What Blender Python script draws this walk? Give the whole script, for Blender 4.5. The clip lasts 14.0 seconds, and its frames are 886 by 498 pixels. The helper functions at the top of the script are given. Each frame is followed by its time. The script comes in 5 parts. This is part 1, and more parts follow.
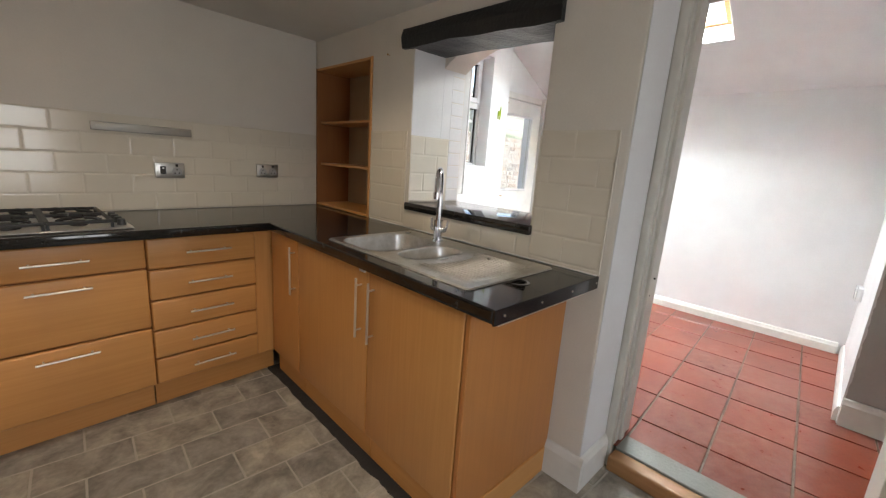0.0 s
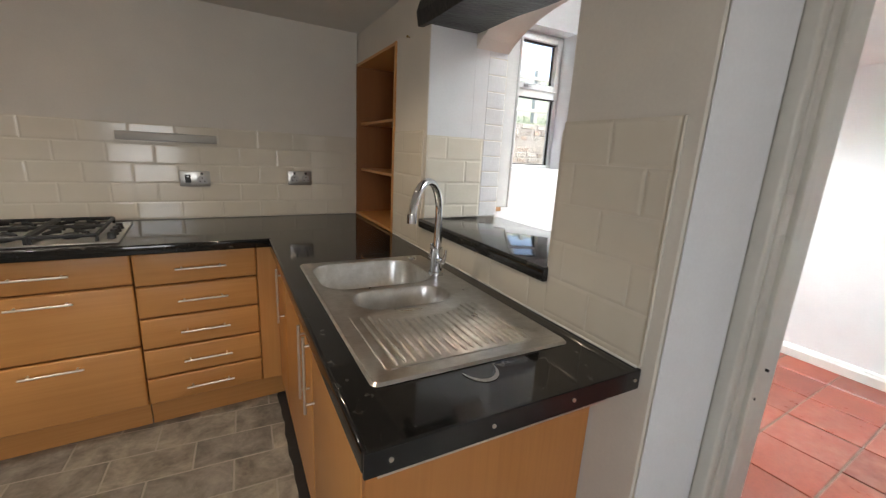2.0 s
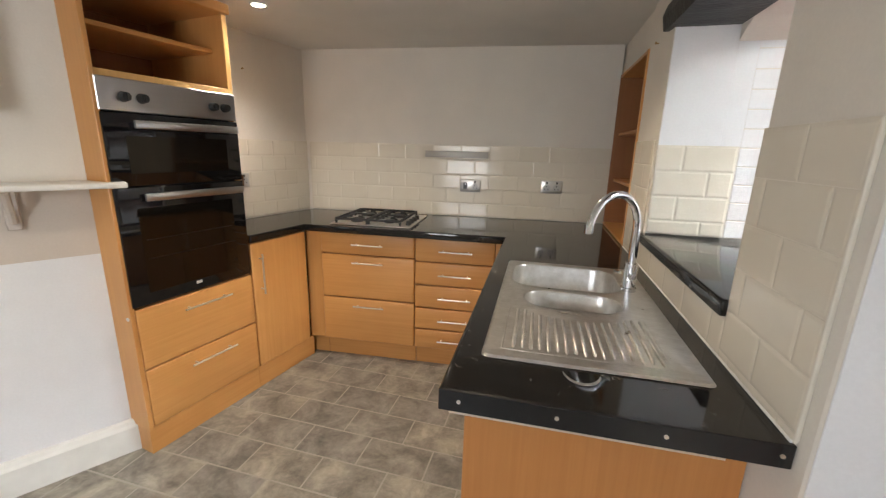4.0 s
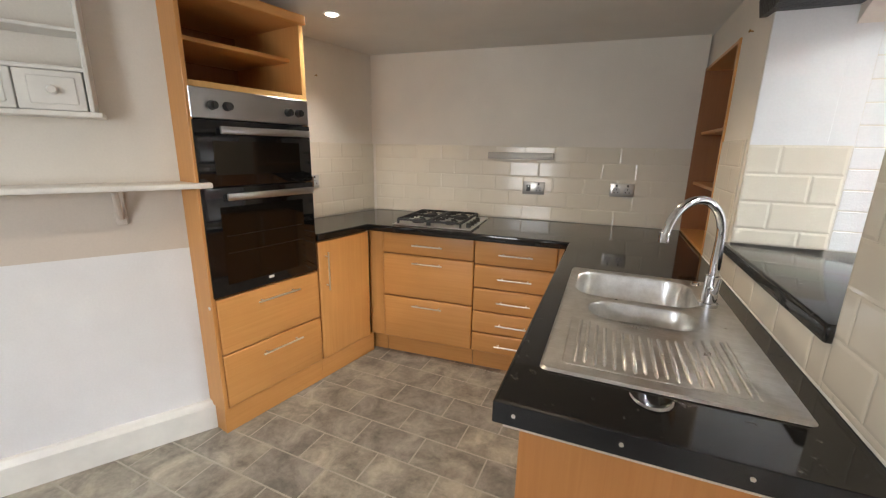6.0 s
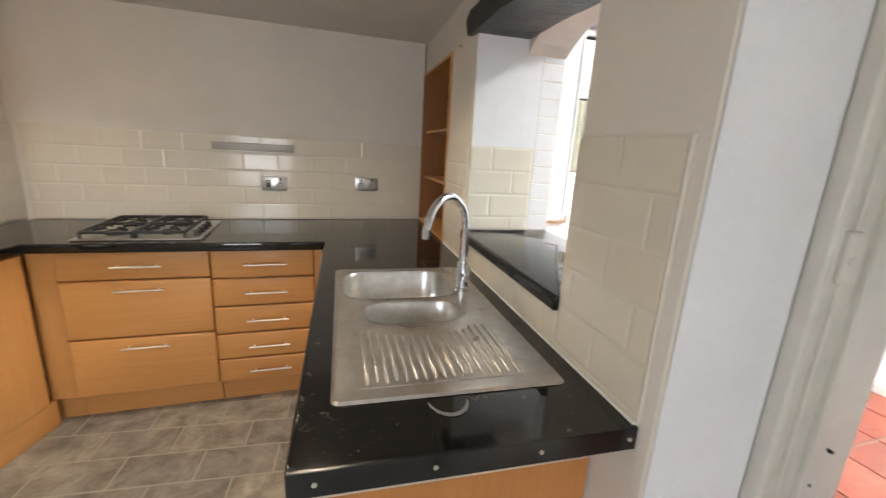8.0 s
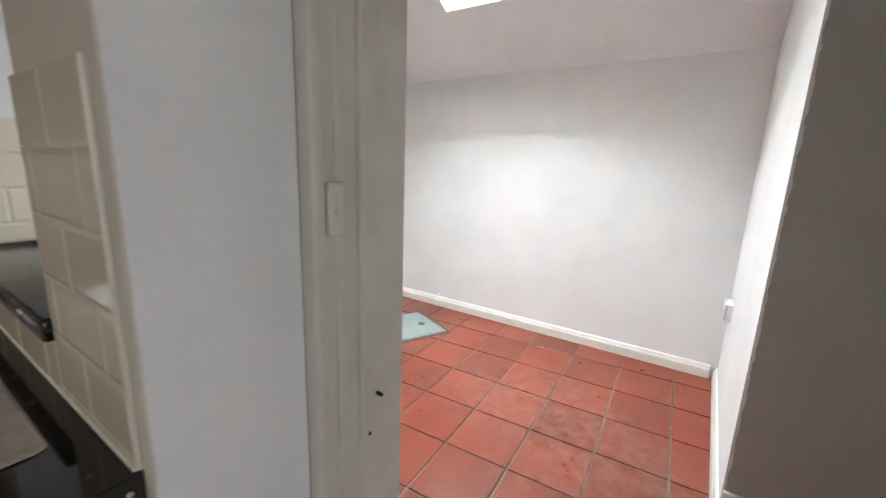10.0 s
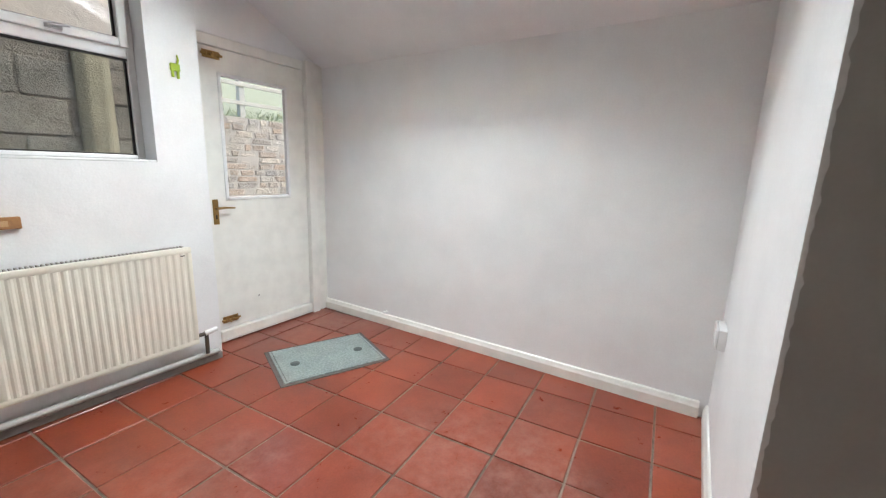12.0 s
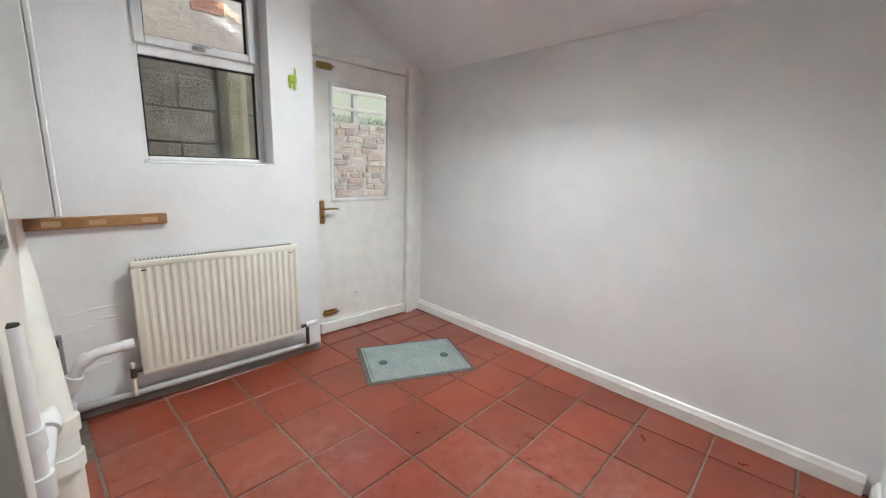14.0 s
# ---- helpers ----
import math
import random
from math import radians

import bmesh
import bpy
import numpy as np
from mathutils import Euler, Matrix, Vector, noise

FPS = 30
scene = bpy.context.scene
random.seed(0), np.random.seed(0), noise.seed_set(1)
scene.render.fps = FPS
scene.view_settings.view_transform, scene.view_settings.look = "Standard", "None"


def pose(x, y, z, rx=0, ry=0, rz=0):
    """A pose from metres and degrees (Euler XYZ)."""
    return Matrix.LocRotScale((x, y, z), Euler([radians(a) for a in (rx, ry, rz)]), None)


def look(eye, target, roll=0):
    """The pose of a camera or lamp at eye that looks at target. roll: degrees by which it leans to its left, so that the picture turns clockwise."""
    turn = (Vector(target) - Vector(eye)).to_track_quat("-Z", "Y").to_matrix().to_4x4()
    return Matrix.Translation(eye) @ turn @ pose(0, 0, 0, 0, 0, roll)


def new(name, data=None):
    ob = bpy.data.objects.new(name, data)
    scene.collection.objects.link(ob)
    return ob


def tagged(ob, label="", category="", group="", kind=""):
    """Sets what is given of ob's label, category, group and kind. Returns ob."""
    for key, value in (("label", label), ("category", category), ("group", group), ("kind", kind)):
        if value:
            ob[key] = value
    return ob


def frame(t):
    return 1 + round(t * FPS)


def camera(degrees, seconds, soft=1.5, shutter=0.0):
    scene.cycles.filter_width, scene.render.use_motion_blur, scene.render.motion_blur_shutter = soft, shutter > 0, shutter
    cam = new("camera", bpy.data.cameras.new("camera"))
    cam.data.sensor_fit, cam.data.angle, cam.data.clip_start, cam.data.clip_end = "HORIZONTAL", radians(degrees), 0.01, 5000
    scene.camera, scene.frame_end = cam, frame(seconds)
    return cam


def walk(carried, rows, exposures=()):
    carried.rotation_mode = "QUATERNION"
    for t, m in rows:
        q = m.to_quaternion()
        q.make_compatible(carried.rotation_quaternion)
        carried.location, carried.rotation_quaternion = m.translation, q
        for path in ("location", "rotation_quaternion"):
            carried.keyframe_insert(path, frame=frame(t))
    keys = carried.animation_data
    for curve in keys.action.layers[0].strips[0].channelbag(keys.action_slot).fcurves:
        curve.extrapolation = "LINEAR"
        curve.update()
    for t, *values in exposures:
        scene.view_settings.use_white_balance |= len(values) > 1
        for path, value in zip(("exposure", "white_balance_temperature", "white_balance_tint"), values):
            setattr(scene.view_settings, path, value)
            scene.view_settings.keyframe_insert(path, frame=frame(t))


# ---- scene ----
cam = camera(95.8, 14.0, soft=1.25, shutter=0.25)
PATH = [
    (0, (-1.446, -0.616, 1.293), (-0.066, 0.767, 0.865), 4.0),
    (0.5, (-1.309, -0.523, 1.327), (0.079, 0.847, 0.885), 4.0),
    (1, (-1.119, -0.496, 1.33), (0.221, 0.918, 0.879), 3.7),
    (1.5, (-0.936, -0.507, 1.341), (0.232, 1.049, 0.879), 3.4),
    (2, (-0.772, -0.491, 1.346), (0.153, 1.22, 0.881), 3.1),
    (2.5, (-0.668, -0.532, 1.367), (-0.11, 1.33, 0.894), 2.7),
    (3, (-0.554, -0.611, 1.373), (-0.392, 1.323, 0.893), 2.0),
    (3.5, (-0.491, -0.67, 1.368), (-0.68, 1.263, 0.887), 1.7),
    (4, (-0.458, -0.702, 1.378), (-0.899, 1.189, 0.898), 1.5),
    (6.5, (-0.463, -0.655, 1.384), (-1.193, 1.144, 0.902), 1.1),
    (7, (-0.515, -0.605, 1.392), (-1.072, 1.252, 0.903), 1.5),
    (7.5, (-0.522, -0.552, 1.383), (-0.641, 1.386, 0.903), 2.2),
    (8, (-0.538, -0.537, 1.392), (-0.045, 1.342, 0.915), 3.2),
    (8.5, (-0.511, -0.532, 1.402), (0.508, 1.123, 0.928), 3.5),
    (9, (-0.435, -0.55, 1.391), (0.92, 0.848, 0.936), 3.3),
    (9.2, (-0.405, -0.552, 1.385), (1.058, 0.733, 0.93), 3.1),
    (11.3, (0.290, -0.667, 1.267), (1.977, 0.329, 0.866), 1.9),
    (11.5, (0.334, -0.634, 1.269), (2.025, 0.357, 0.870), 2),
    (12, (0.429, -0.598, 1.274), (2.091, 0.443, 0.882), 1.8),
    (12.5, (0.491, -0.574, 1.286), (2.078, 0.575, 0.888), 2),
    (13, (0.522, -0.574, 1.280), (2.022, 0.688, 0.886), 1.9),
    (13.5, (0.525, -0.578, 1.281), (1.942, 0.778, 0.889), 1.8),
    (14, (0.529, -0.565, 1.286), (1.884, 0.852, 0.888), 1.9),
]
walk(cam, [(t, look(eye, target, roll)) for t, eye, target, roll in PATH],
     exposures=[(0.0, 2.1), (2.0, 2.12), (3.5, 2.66), (7.0, 2.72), (7.5, 2.86), (8.0, 2.7), (8.5, 2.14), (9.2, 1.92), (11.3, 1.65), (12.5, 1.32), (14.0, 1.2)])

# ---- light ----
world = bpy.data.worlds.new("world")
scene.world = world
world.use_nodes = True
wn = world.node_tree.nodes
sky = wn.new("ShaderNodeTexSky")
sky.sky_type, sky.sun_disc = "NISHITA", False
sky.sun_elevation, sky.sun_rotation = radians(48), radians(117)
sky.air_density, sky.dust_density = 1.0, 3.0
world.node_tree.links.new(sky.outputs["Color"], wn["Background"].inputs["Color"])
wn["Background"].inputs["Strength"].default_value = 0.15
sun_data = bpy.data.lights.new("sun", "SUN")
sun_data.energy, sun_data.angle, sun_data.color = 0.9, radians(60), (1.0, 0.97, 0.93)
sun = new("sun", sun_data)
sun.matrix_world = look((8, -4, 10), (0, 0, 0))


def area_lamp(name, m, w, h, power, color=(1, 1, 1), spread=180):
    d = bpy.data.lights.new(name, "AREA")
    d.shape, d.size, d.size_y, d.energy, d.color, d.spread = "RECTANGLE", w, h, power, color, radians(spread)
    o = new(name, d)
    o.matrix_world = m
    return o


# ---- materials ----
def node_mat(name, rough=0.5, metal=0.0):
    m = bpy.data.materials.new(name)
    m.use_nodes = True
    b = m.node_tree.nodes["Principled BSDF"]
    b.inputs["Roughness"].default_value, b.inputs["Metallic"].default_value = rough, metal
    return m, m.node_tree, b


def coords(nt, scale=(1, 1, 1), placed=False):
    """Coordinates in metres: of the object, or of the place for pieces that share a mesh."""
    if placed:
        mp = nt.nodes.new("ShaderNodeMapping")
        nt.links.new(nt.nodes.new("ShaderNodeNewGeometry").outputs["Position"], mp.inputs["Vector"])
        mp.inputs["Scale"].default_value = scale
        return mp.outputs["Vector"]
    tc, mp = nt.nodes.new("ShaderNodeTexCoord"), nt.nodes.new("ShaderNodeMapping")
    mp.inputs["Scale"].default_value = scale
    nt.links.new(tc.outputs["Object"], mp.inputs["Vector"])
    return mp.outputs["Vector"]


def noise_tex(nt, vec, scale, detail=4, rough=0.55, dist=0.0):
    n = nt.nodes.new("ShaderNodeTexNoise")
    n.inputs["Scale"].default_value, n.inputs["Detail"].default_value = scale, detail
    n.inputs["Roughness"].default_value, n.inputs["Distortion"].default_value = rough, dist
    nt.links.new(vec, n.inputs["Vector"])
    return n.outputs["Fac"]


def ramp(nt, fac, stops):
    r = nt.nodes.new("ShaderNodeValToRGB")
    while len(r.color_ramp.elements) < len(stops):
        r.color_ramp.elements.new(0.5)
    for e, (p, c) in zip(r.color_ramp.elements, stops):
        e.position, e.color = p, (*c, 1)
    nt.links.new(fac, r.inputs["Fac"])
    return r.outputs["Color"]


def mix(nt, fac, a, b, mode="MIX"):
    n = nt.nodes.new("ShaderNodeMix")
    n.data_type, n.blend_type = "RGBA", mode
    for sock, v in ((n.inputs[0], fac), (n.inputs[6], a), (n.inputs[7], b)):
        if isinstance(v, (int, float)):
            sock.default_value = v
        elif isinstance(v, tuple):
            sock.default_value = (*v, 1)
        else:
            nt.links.new(v, sock)
    return n.outputs[2]


def bump(nt, bsdf, fac, strength, dist=0.01):
    b = nt.nodes.new("ShaderNodeBump")
    b.inputs["Strength"].default_value, b.inputs["Distance"].default_value = strength, dist
    nt.links.new(fac, b.inputs["Height"])
    nt.links.new(b.outputs["Normal"], bsdf.inputs["Normal"])


def rough_from(nt, bsdf, fac, lo, hi):
    mr = nt.nodes.new("ShaderNodeMapRange")
    mr.inputs["To Min"].default_value, mr.inputs["To Max"].default_value = lo, hi
    nt.links.new(fac, mr.inputs["Value"])
    nt.links.new(mr.outputs["Result"], bsdf.inputs["Roughness"])


def per_object(nt):
    return nt.nodes.new("ShaderNodeObjectInfo").outputs["Random"]


def plaster(name, color, rough=0.6, lumps=0.25, big=3.0):
    m, nt, b = node_mat(name, rough)
    v = coords(nt)
    n1, n2 = noise_tex(nt, v, big, 5), noise_tex(nt, v, 120, 3)
    dark = tuple(c * 0.93 for c in color)
    col = ramp(nt, n1, [(0.3, dark), (0.62, color)])
    nt.links.new(mix(nt, 0.06, col, ramp(nt, n2, [(0.35, (0.5, 0.5, 0.5)), (0.65, (1, 1, 1))]), "MULTIPLY"), b.inputs["Base Color"])
    add = nt.nodes.new("ShaderNodeMath")
    add.operation = "MULTIPLY_ADD"
    nt.links.new(n2, add.inputs[0])
    add.inputs[1].default_value = 0.12
    nt.links.new(n1, add.inputs[2])
    bump(nt, b, add.outputs[0], lumps, 0.02)
    return m


def painted(name, color, rough=0.35, bumpy=0.05):
    m, nt, b = node_mat(name, rough)
    v = coords(nt)
    n = noise_tex(nt, v, 9, 5)
    nt.links.new(ramp(nt, n, [(0.3, tuple(c * 0.9 for c in color)), (0.6, color)]), b.inputs["Base Color"])
    bump(nt, b, noise_tex(nt, v, 60, 3), bumpy, 0.004)
    rough_from(nt, b, n, rough * 0.8, rough * 1.25)
    return m


def wood(name, light, dark, rough=0.38, axis=2, fine=70):
    m, nt, b = node_mat(name, rough)
    sc = [fine, fine, fine]
    sc[axis] = 2.2
    v = coords(nt, tuple(sc))
    g = noise_tex(nt, v, 1.0, 5, 0.6, 0.4)
    broad = noise_tex(nt, coords(nt), 3.5, 3)
    col = ramp(nt, g, [(0.25, dark), (0.5, tuple((p + q) / 2 for p, q in zip(light, dark))), (0.72, light)])
    col = mix(nt, 0.25, col, ramp(nt, broad, [(0.3, dark), (0.65, light)]))
    tone = ramp(nt, per_object(nt), [(0.0, (0.9, 0.88, 0.86)), (1.0, (1.0, 1.0, 1.0))])
    nt.links.new(mix(nt, 1.0, col, tone, "MULTIPLY"), b.inputs["Base Color"])
    rough_from(nt, b, g, rough * 0.85, rough * 1.2)
    bump(nt, b, g, 0.05, 0.002)
    return m


def metal(name, color, rough, stretch=None, streaks=0.25, spread=0.35):
    m, nt, b = node_mat(name, rough, 1.0)
    v = coords(nt, stretch or (1, 1, 1))
    n = noise_tex(nt, v, 40 if not stretch else 1.0, 4)
    nt.links.new(ramp(nt, n, [(0.25, tuple(c * (1 - streaks) for c in color)), (0.7, color)]), b.inputs["Base Color"])
    rough_from(nt, b, n, rough * (1 - spread), rough * (1 + spread))
    return m


def make_steel():
    """Worn stainless steel with dull limescale bloom."""
    m, nt, b = node_mat("stainless_steel", 0.25, 1.0)
    v = coords(nt)
    n1, n2, n3 = noise_tex(nt, v, 11, 6, 0.65, 0.5), noise_tex(nt, coords(nt, (20, 150, 20)), 1.0, 3), noise_tex(nt, v, 34, 5, 0.7)
    col = ramp(nt, n1, [(0.3, (0.52, 0.50, 0.47)), (0.7, (0.74, 0.73, 0.71))])
    col = mix(nt, 0.3, col, ramp(nt, n3, [(0.35, (0.36, 0.34, 0.315)), (0.68, (0.74, 0.74, 0.73))]))
    nt.links.new(mix(nt, 0.12, col, ramp(nt, n2, [(0.3, (0.3, 0.3, 0.3)), (0.7, (0.8, 0.8, 0.8))])), b.inputs["Base Color"])
    rough_from(nt, b, n1, 0.2, 0.42)
    bump(nt, b, n1, 0.05, 0.004)
    return m


def make_joint():
    m, nt, b = node_mat("dusty_joint_mortar", 0.9)
    n1, n2 = noise_tex(nt, coords(nt), 1.6, 4, 0.6), noise_tex(nt, coords(nt), 25, 4)
    col = mix(nt, 0.4, ramp(nt, n1, [(0.36, (0.055, 0.042, 0.034)), (0.62, (0.24, 0.20, 0.165))]), ramp(nt, n2, [(0.3, (0.07, 0.05, 0.04)), (0.7, (0.27, 0.22, 0.18))]))
    nt.links.new(col, b.inputs["Base Color"])
    bump(nt, b, n2, 0.6, 0.01)
    return m


WALL = plaster("kitchen_wall_paint", (0.745, 0.70, 0.63), 0.55, 0.14)
# cream-beige paint with the shadow under the shelf mixed into it
BEIGE = plaster("shaded_beige_paint", (0.60, 0.53, 0.46), 0.55, 0.14)
LOWER = plaster("fresh_white_paint", (0.78, 0.78, 0.79), 0.55, 0.14)
WHITE = plaster("white_wall_paint", (0.80, 0.80, 0.808), 0.6, 0.3, 3.2)
# white wall end turned from the daylight; its shade is painted in as grey
NIB = plaster("nib_shaded_white", (0.44, 0.425, 0.41), 0.65, 0.2)
CEIL_W = plaster("white_ceiling_paint", (0.83, 0.83, 0.84), 0.7, 0.15)
CEIL = plaster("ceiling_paint", (0.72, 0.70, 0.66), 0.7, 0.1)
GLOSS = painted("white_gloss_paint", (0.78, 0.77, 0.73), 0.3)
FRAME = painted("door_frame_paint", (0.62, 0.59, 0.53), 0.4, 0.25)
UPVC = painted("white_upvc", (0.8, 0.8, 0.8), 0.25, 0.01)
BEECH = wood("beech_veneer", (0.66, 0.335, 0.110), (0.56, 0.262, 0.076), 0.36)
BEECH_H = wood("beech_veneer_across", (0.66, 0.335, 0.110), (0.56, 0.262, 0.076), 0.36, axis=0)
BEECH_L = wood("beech_veneer_along", (0.66, 0.335, 0.110), (0.56, 0.262, 0.076), 0.36, axis=1)
# beech of the end panel, with the shade it stands in added as colour
BEECH_END_SHADED = wood("shaded_reddish_beech", (0.53, 0.225, 0.066), (0.44, 0.175, 0.048), 0.36)
# same beech, darkened in colour for the shade inside units and recesses
BEECH_SHADED = wood("beech_inside_shaded", (0.34, 0.135, 0.042), (0.27, 0.10, 0.03), 0.45)
PINE = wood("pine", (0.62, 0.36, 0.16), (0.45, 0.22, 0.08), 0.5, axis=0, fine=40)
OAK = wood("worn_oak", (0.42, 0.22, 0.09), (0.25, 0.12, 0.05), 0.5, axis=1, fine=40)
CHROME = metal("chrome", (0.75, 0.76, 0.78), 0.08)
NICKEL = metal("brushed_nickel", (0.78, 0.72, 0.64), 0.4, None, 0.05, 0.1)
STEEL = make_steel()
BRUSHED = metal("brushed_steel_panel", (0.5, 0.5, 0.51), 0.3, (6, 6, 90), 0.04, 0.08)
SATIN = metal("dull_satin_steel", (0.44, 0.42, 0.385), 0.55, None, 0.06, 0.1)
PLATE = metal("satin_steel_plate", (0.55, 0.53, 0.50), 0.32, None, 0.05, 0.1)
OUTLET = painted("pale_grey_plastic", (0.42, 0.42, 0.42), 0.35, 0.01)
BRASS = metal("tarnished_brass", (0.42, 0.27, 0.10), 0.35)
IRON = painted("black_cast_iron", (0.012, 0.012, 0.013), 0.5, 0.3)
BLACK = painted("black_plastic", (0.02, 0.02, 0.02), 0.4)
DARK = painted("dark_rubber_gap", (0.015, 0.014, 0.013), 0.7)
CREAM = plaster("cream_enamel", (0.79, 0.755, 0.66), 0.3, 0.02, 0.8)
PIPE = painted("white_pipe_plastic", (0.74, 0.74, 0.74), 0.35, 0.05)
PIPEC = painted("cream_painted_pipe", (0.76, 0.745, 0.69), 0.45, 0.3)
GREEN = painted("lime_green_plastic", (0.30, 0.42, 0.02), 0.4)
GROUT = plaster("pale_grout", (0.72, 0.67, 0.58), 0.8, 0.2)
GROUT_D = plaster("grey_floor_grout", (0.43, 0.40, 0.35), 0.85, 0.3, 8)
SOIL = make_joint()


def make_black_glass():
    m, nt, b = node_mat("black_oven_glass", 0.06)
    b.inputs["Base Color"].default_value = (0.006, 0.006, 0.007, 1)
    return m


def make_worktop():
    m, nt, b = node_mat("black_speckled_laminate", 0.18)
    v = coords(nt)
    f, s, c = noise_tex(nt, v, 260, 2), noise_tex(nt, v, 28, 5, 0.7), noise_tex(nt, v, 5, 4)
    col = ramp(nt, s, [(0.35, (0.006, 0.006, 0.006)), (0.63, (0.016, 0.015, 0.014)), (0.72, (0.11, 0.105, 0.095))])
    col = mix(nt, ramp(nt, f, [(0.66, (0, 0, 0)), (0.76, (0.5, 0.5, 0.5))]), col, (0.09, 0.085, 0.075))
    nt.links.new(col, b.inputs["Base Color"])
    rough_from(nt, b, c, 0.03, 0.10)
    return m


def make_metro():
    m, nt, b = node_mat("cream_glazed_tile", 0.14)
    v = coords(nt, placed=True)
    tone = ramp(nt, per_object(nt), [(0.0, (0.69, 0.635, 0.535)), (1.0, (0.72, 0.665, 0.565))])
    nt.links.new(mix(nt, 0.12, tone, ramp(nt, noise_tex(nt, v, 14, 3), [(0.3, (0.64, 0.58, 0.48)), (0.7, (0.75, 0.70, 0.60))])), b.inputs["Base Color"])
    bump(nt, b, noise_tex(nt, v, 18, 2), 0.04, 0.004)
    return m


def make_quarry():
    """Burnt red clay, each tile its own tone, under a thin uneven film of dust."""
    m, nt, b = node_mat("terracotta_tile", 0.3)
    v = coords(nt, placed=True)
    n1, fine, patch = noise_tex(nt, v, 3.1, 5, 0.6), noise_tex(nt, v, 110, 3), noise_tex(nt, v, 0.9, 3)
    mid = noise_tex(nt, v, 14, 6, 0.7)
    col = ramp(nt, n1, [(0.3, (0.14, 0.022, 0.010)), (0.5, (0.185, 0.032, 0.014)), (0.7, (0.22, 0.044, 0.020))])
    col = mix(nt, 0.9, col, ramp(nt, per_object(nt), [(0, (0.72, 0.68, 0.68)), (0.5, (0.98, 0.98, 0.98)), (1, (1.16, 1.16, 1.14))]), "MULTIPLY")
    col = mix(nt, 0.22, col, ramp(nt, fine, [(0.3, (0.10, 0.016, 0.008)), (0.7, (0.29, 0.060, 0.028))]))
    dust = nt.nodes.new("ShaderNodeMath")
    dust.operation = "MULTIPLY"
    nt.links.new(ramp(nt, mid, [(0.38, (0, 0, 0)), (0.74, (0.34, 0.34, 0.34))]), dust.inputs[0])
    nt.links.new(ramp(nt, patch, [(0.46, (0.04, 0.04, 0.04)), (0.64, (1, 1, 1))]), dust.inputs[1])
    nt.links.new(mix(nt, dust.outputs[0], col, (0.36, 0.25, 0.21)), b.inputs["Base Color"])
    rough_from(nt, b, mid, 0.2, 0.42)
    bump(nt, b, fine, 0.08, 0.002)
    return m


def make_slate():
    m, nt, b = node_mat("grey_stone_vinyl", 0.42)
    v = coords(nt, placed=True)
    n1, n2 = noise_tex(nt, v, 7, 6, 0.62, 0.6), noise_tex(nt, v, 45, 5, 0.6)
    col = ramp(nt, n1, [(0.32, (0.12, 0.115, 0.105)), (0.5, (0.29, 0.275, 0.24)), (0.68, (0.50, 0.47, 0.41))])
    col = mix(nt, 0.3, col, ramp(nt, n2, [(0.3, (0.08, 0.075, 0.065)), (0.7, (0.34, 0.31, 0.27))]))
    col = mix(nt, 0.7, col, ramp(nt, per_object(nt), [(0, (0.78, 0.78, 0.8)), (1, (1.25, 1.2, 1.1))]), "MULTIPLY")
    nt.links.new(col, b.inputs["Base Color"])
    rough_from(nt, b, n1, 0.32, 0.5)
    bump(nt, b, n2, 0.12, 0.003)
    return m


def make_stone(name, a, c, bsc=6, vary=0.8):
    m, nt, b = node_mat(name, 0.9)
    v = coords(nt, placed=True)
    n1, n2 = noise_tex(nt, v, bsc, 6, 0.65), noise_tex(nt, v, 60, 5, 0.7)
    col = ramp(nt, n1, [(0.3, a), (0.7, c)])
    col = mix(nt, 0.45, col, ramp(nt, n2, [(0.3, tuple(x * 0.4 for x in a)), (0.7, c)]))
    col = mix(nt, vary, col, ramp(nt, per_object(nt), [(0, (0.62, 0.62, 0.64)), (0.35, (1.08, 0.84, 0.68)), (0.65, (0.95, 0.95, 0.95)), (1, (1.3, 1.2, 1.08))]), "MULTIPLY")
    nt.links.new(col, b.inputs["Base Color"])
    bump(nt, b, n2, 0.9, 0.02)
    return m


def make_glass():
    m, nt, b = node_mat("window_glass", 0.0)
    b.inputs["Transmission Weight"].default_value = 1.0
    b.inputs["IOR"].default_value = 1.45
    b.inputs["Base Color"].default_value = (0.96, 0.98, 0.97, 1)
    return m


def make_glow(name, color, strength):
    m, nt, b = node_mat(name, 0.4)
    b.inputs["Emission Color"].default_value = (*color, 1)
    b.inputs["Emission Strength"].default_value = strength
    return m


def make_cover():
    m, nt, b = node_mat("galvanised_cover", 0.5, 0.35)
    v = coords(nt)
    n1, n2 = noise_tex(nt, v, 9, 5), noise_tex(nt, v, 90, 4)
    col = ramp(nt, n1, [(0.3, (0.20, 0.25, 0.25)), (0.7, (0.33, 0.385, 0.37))])
    nt.links.new(mix(nt, 0.5, col, ramp(nt, n2, [(0.35, (0.10, 0.13, 0.13)), (0.7, (0.45, 0.50, 0.48))])), b.inputs["Base Color"])
    bump(nt, b, n2, 0.3, 0.004)
    return m


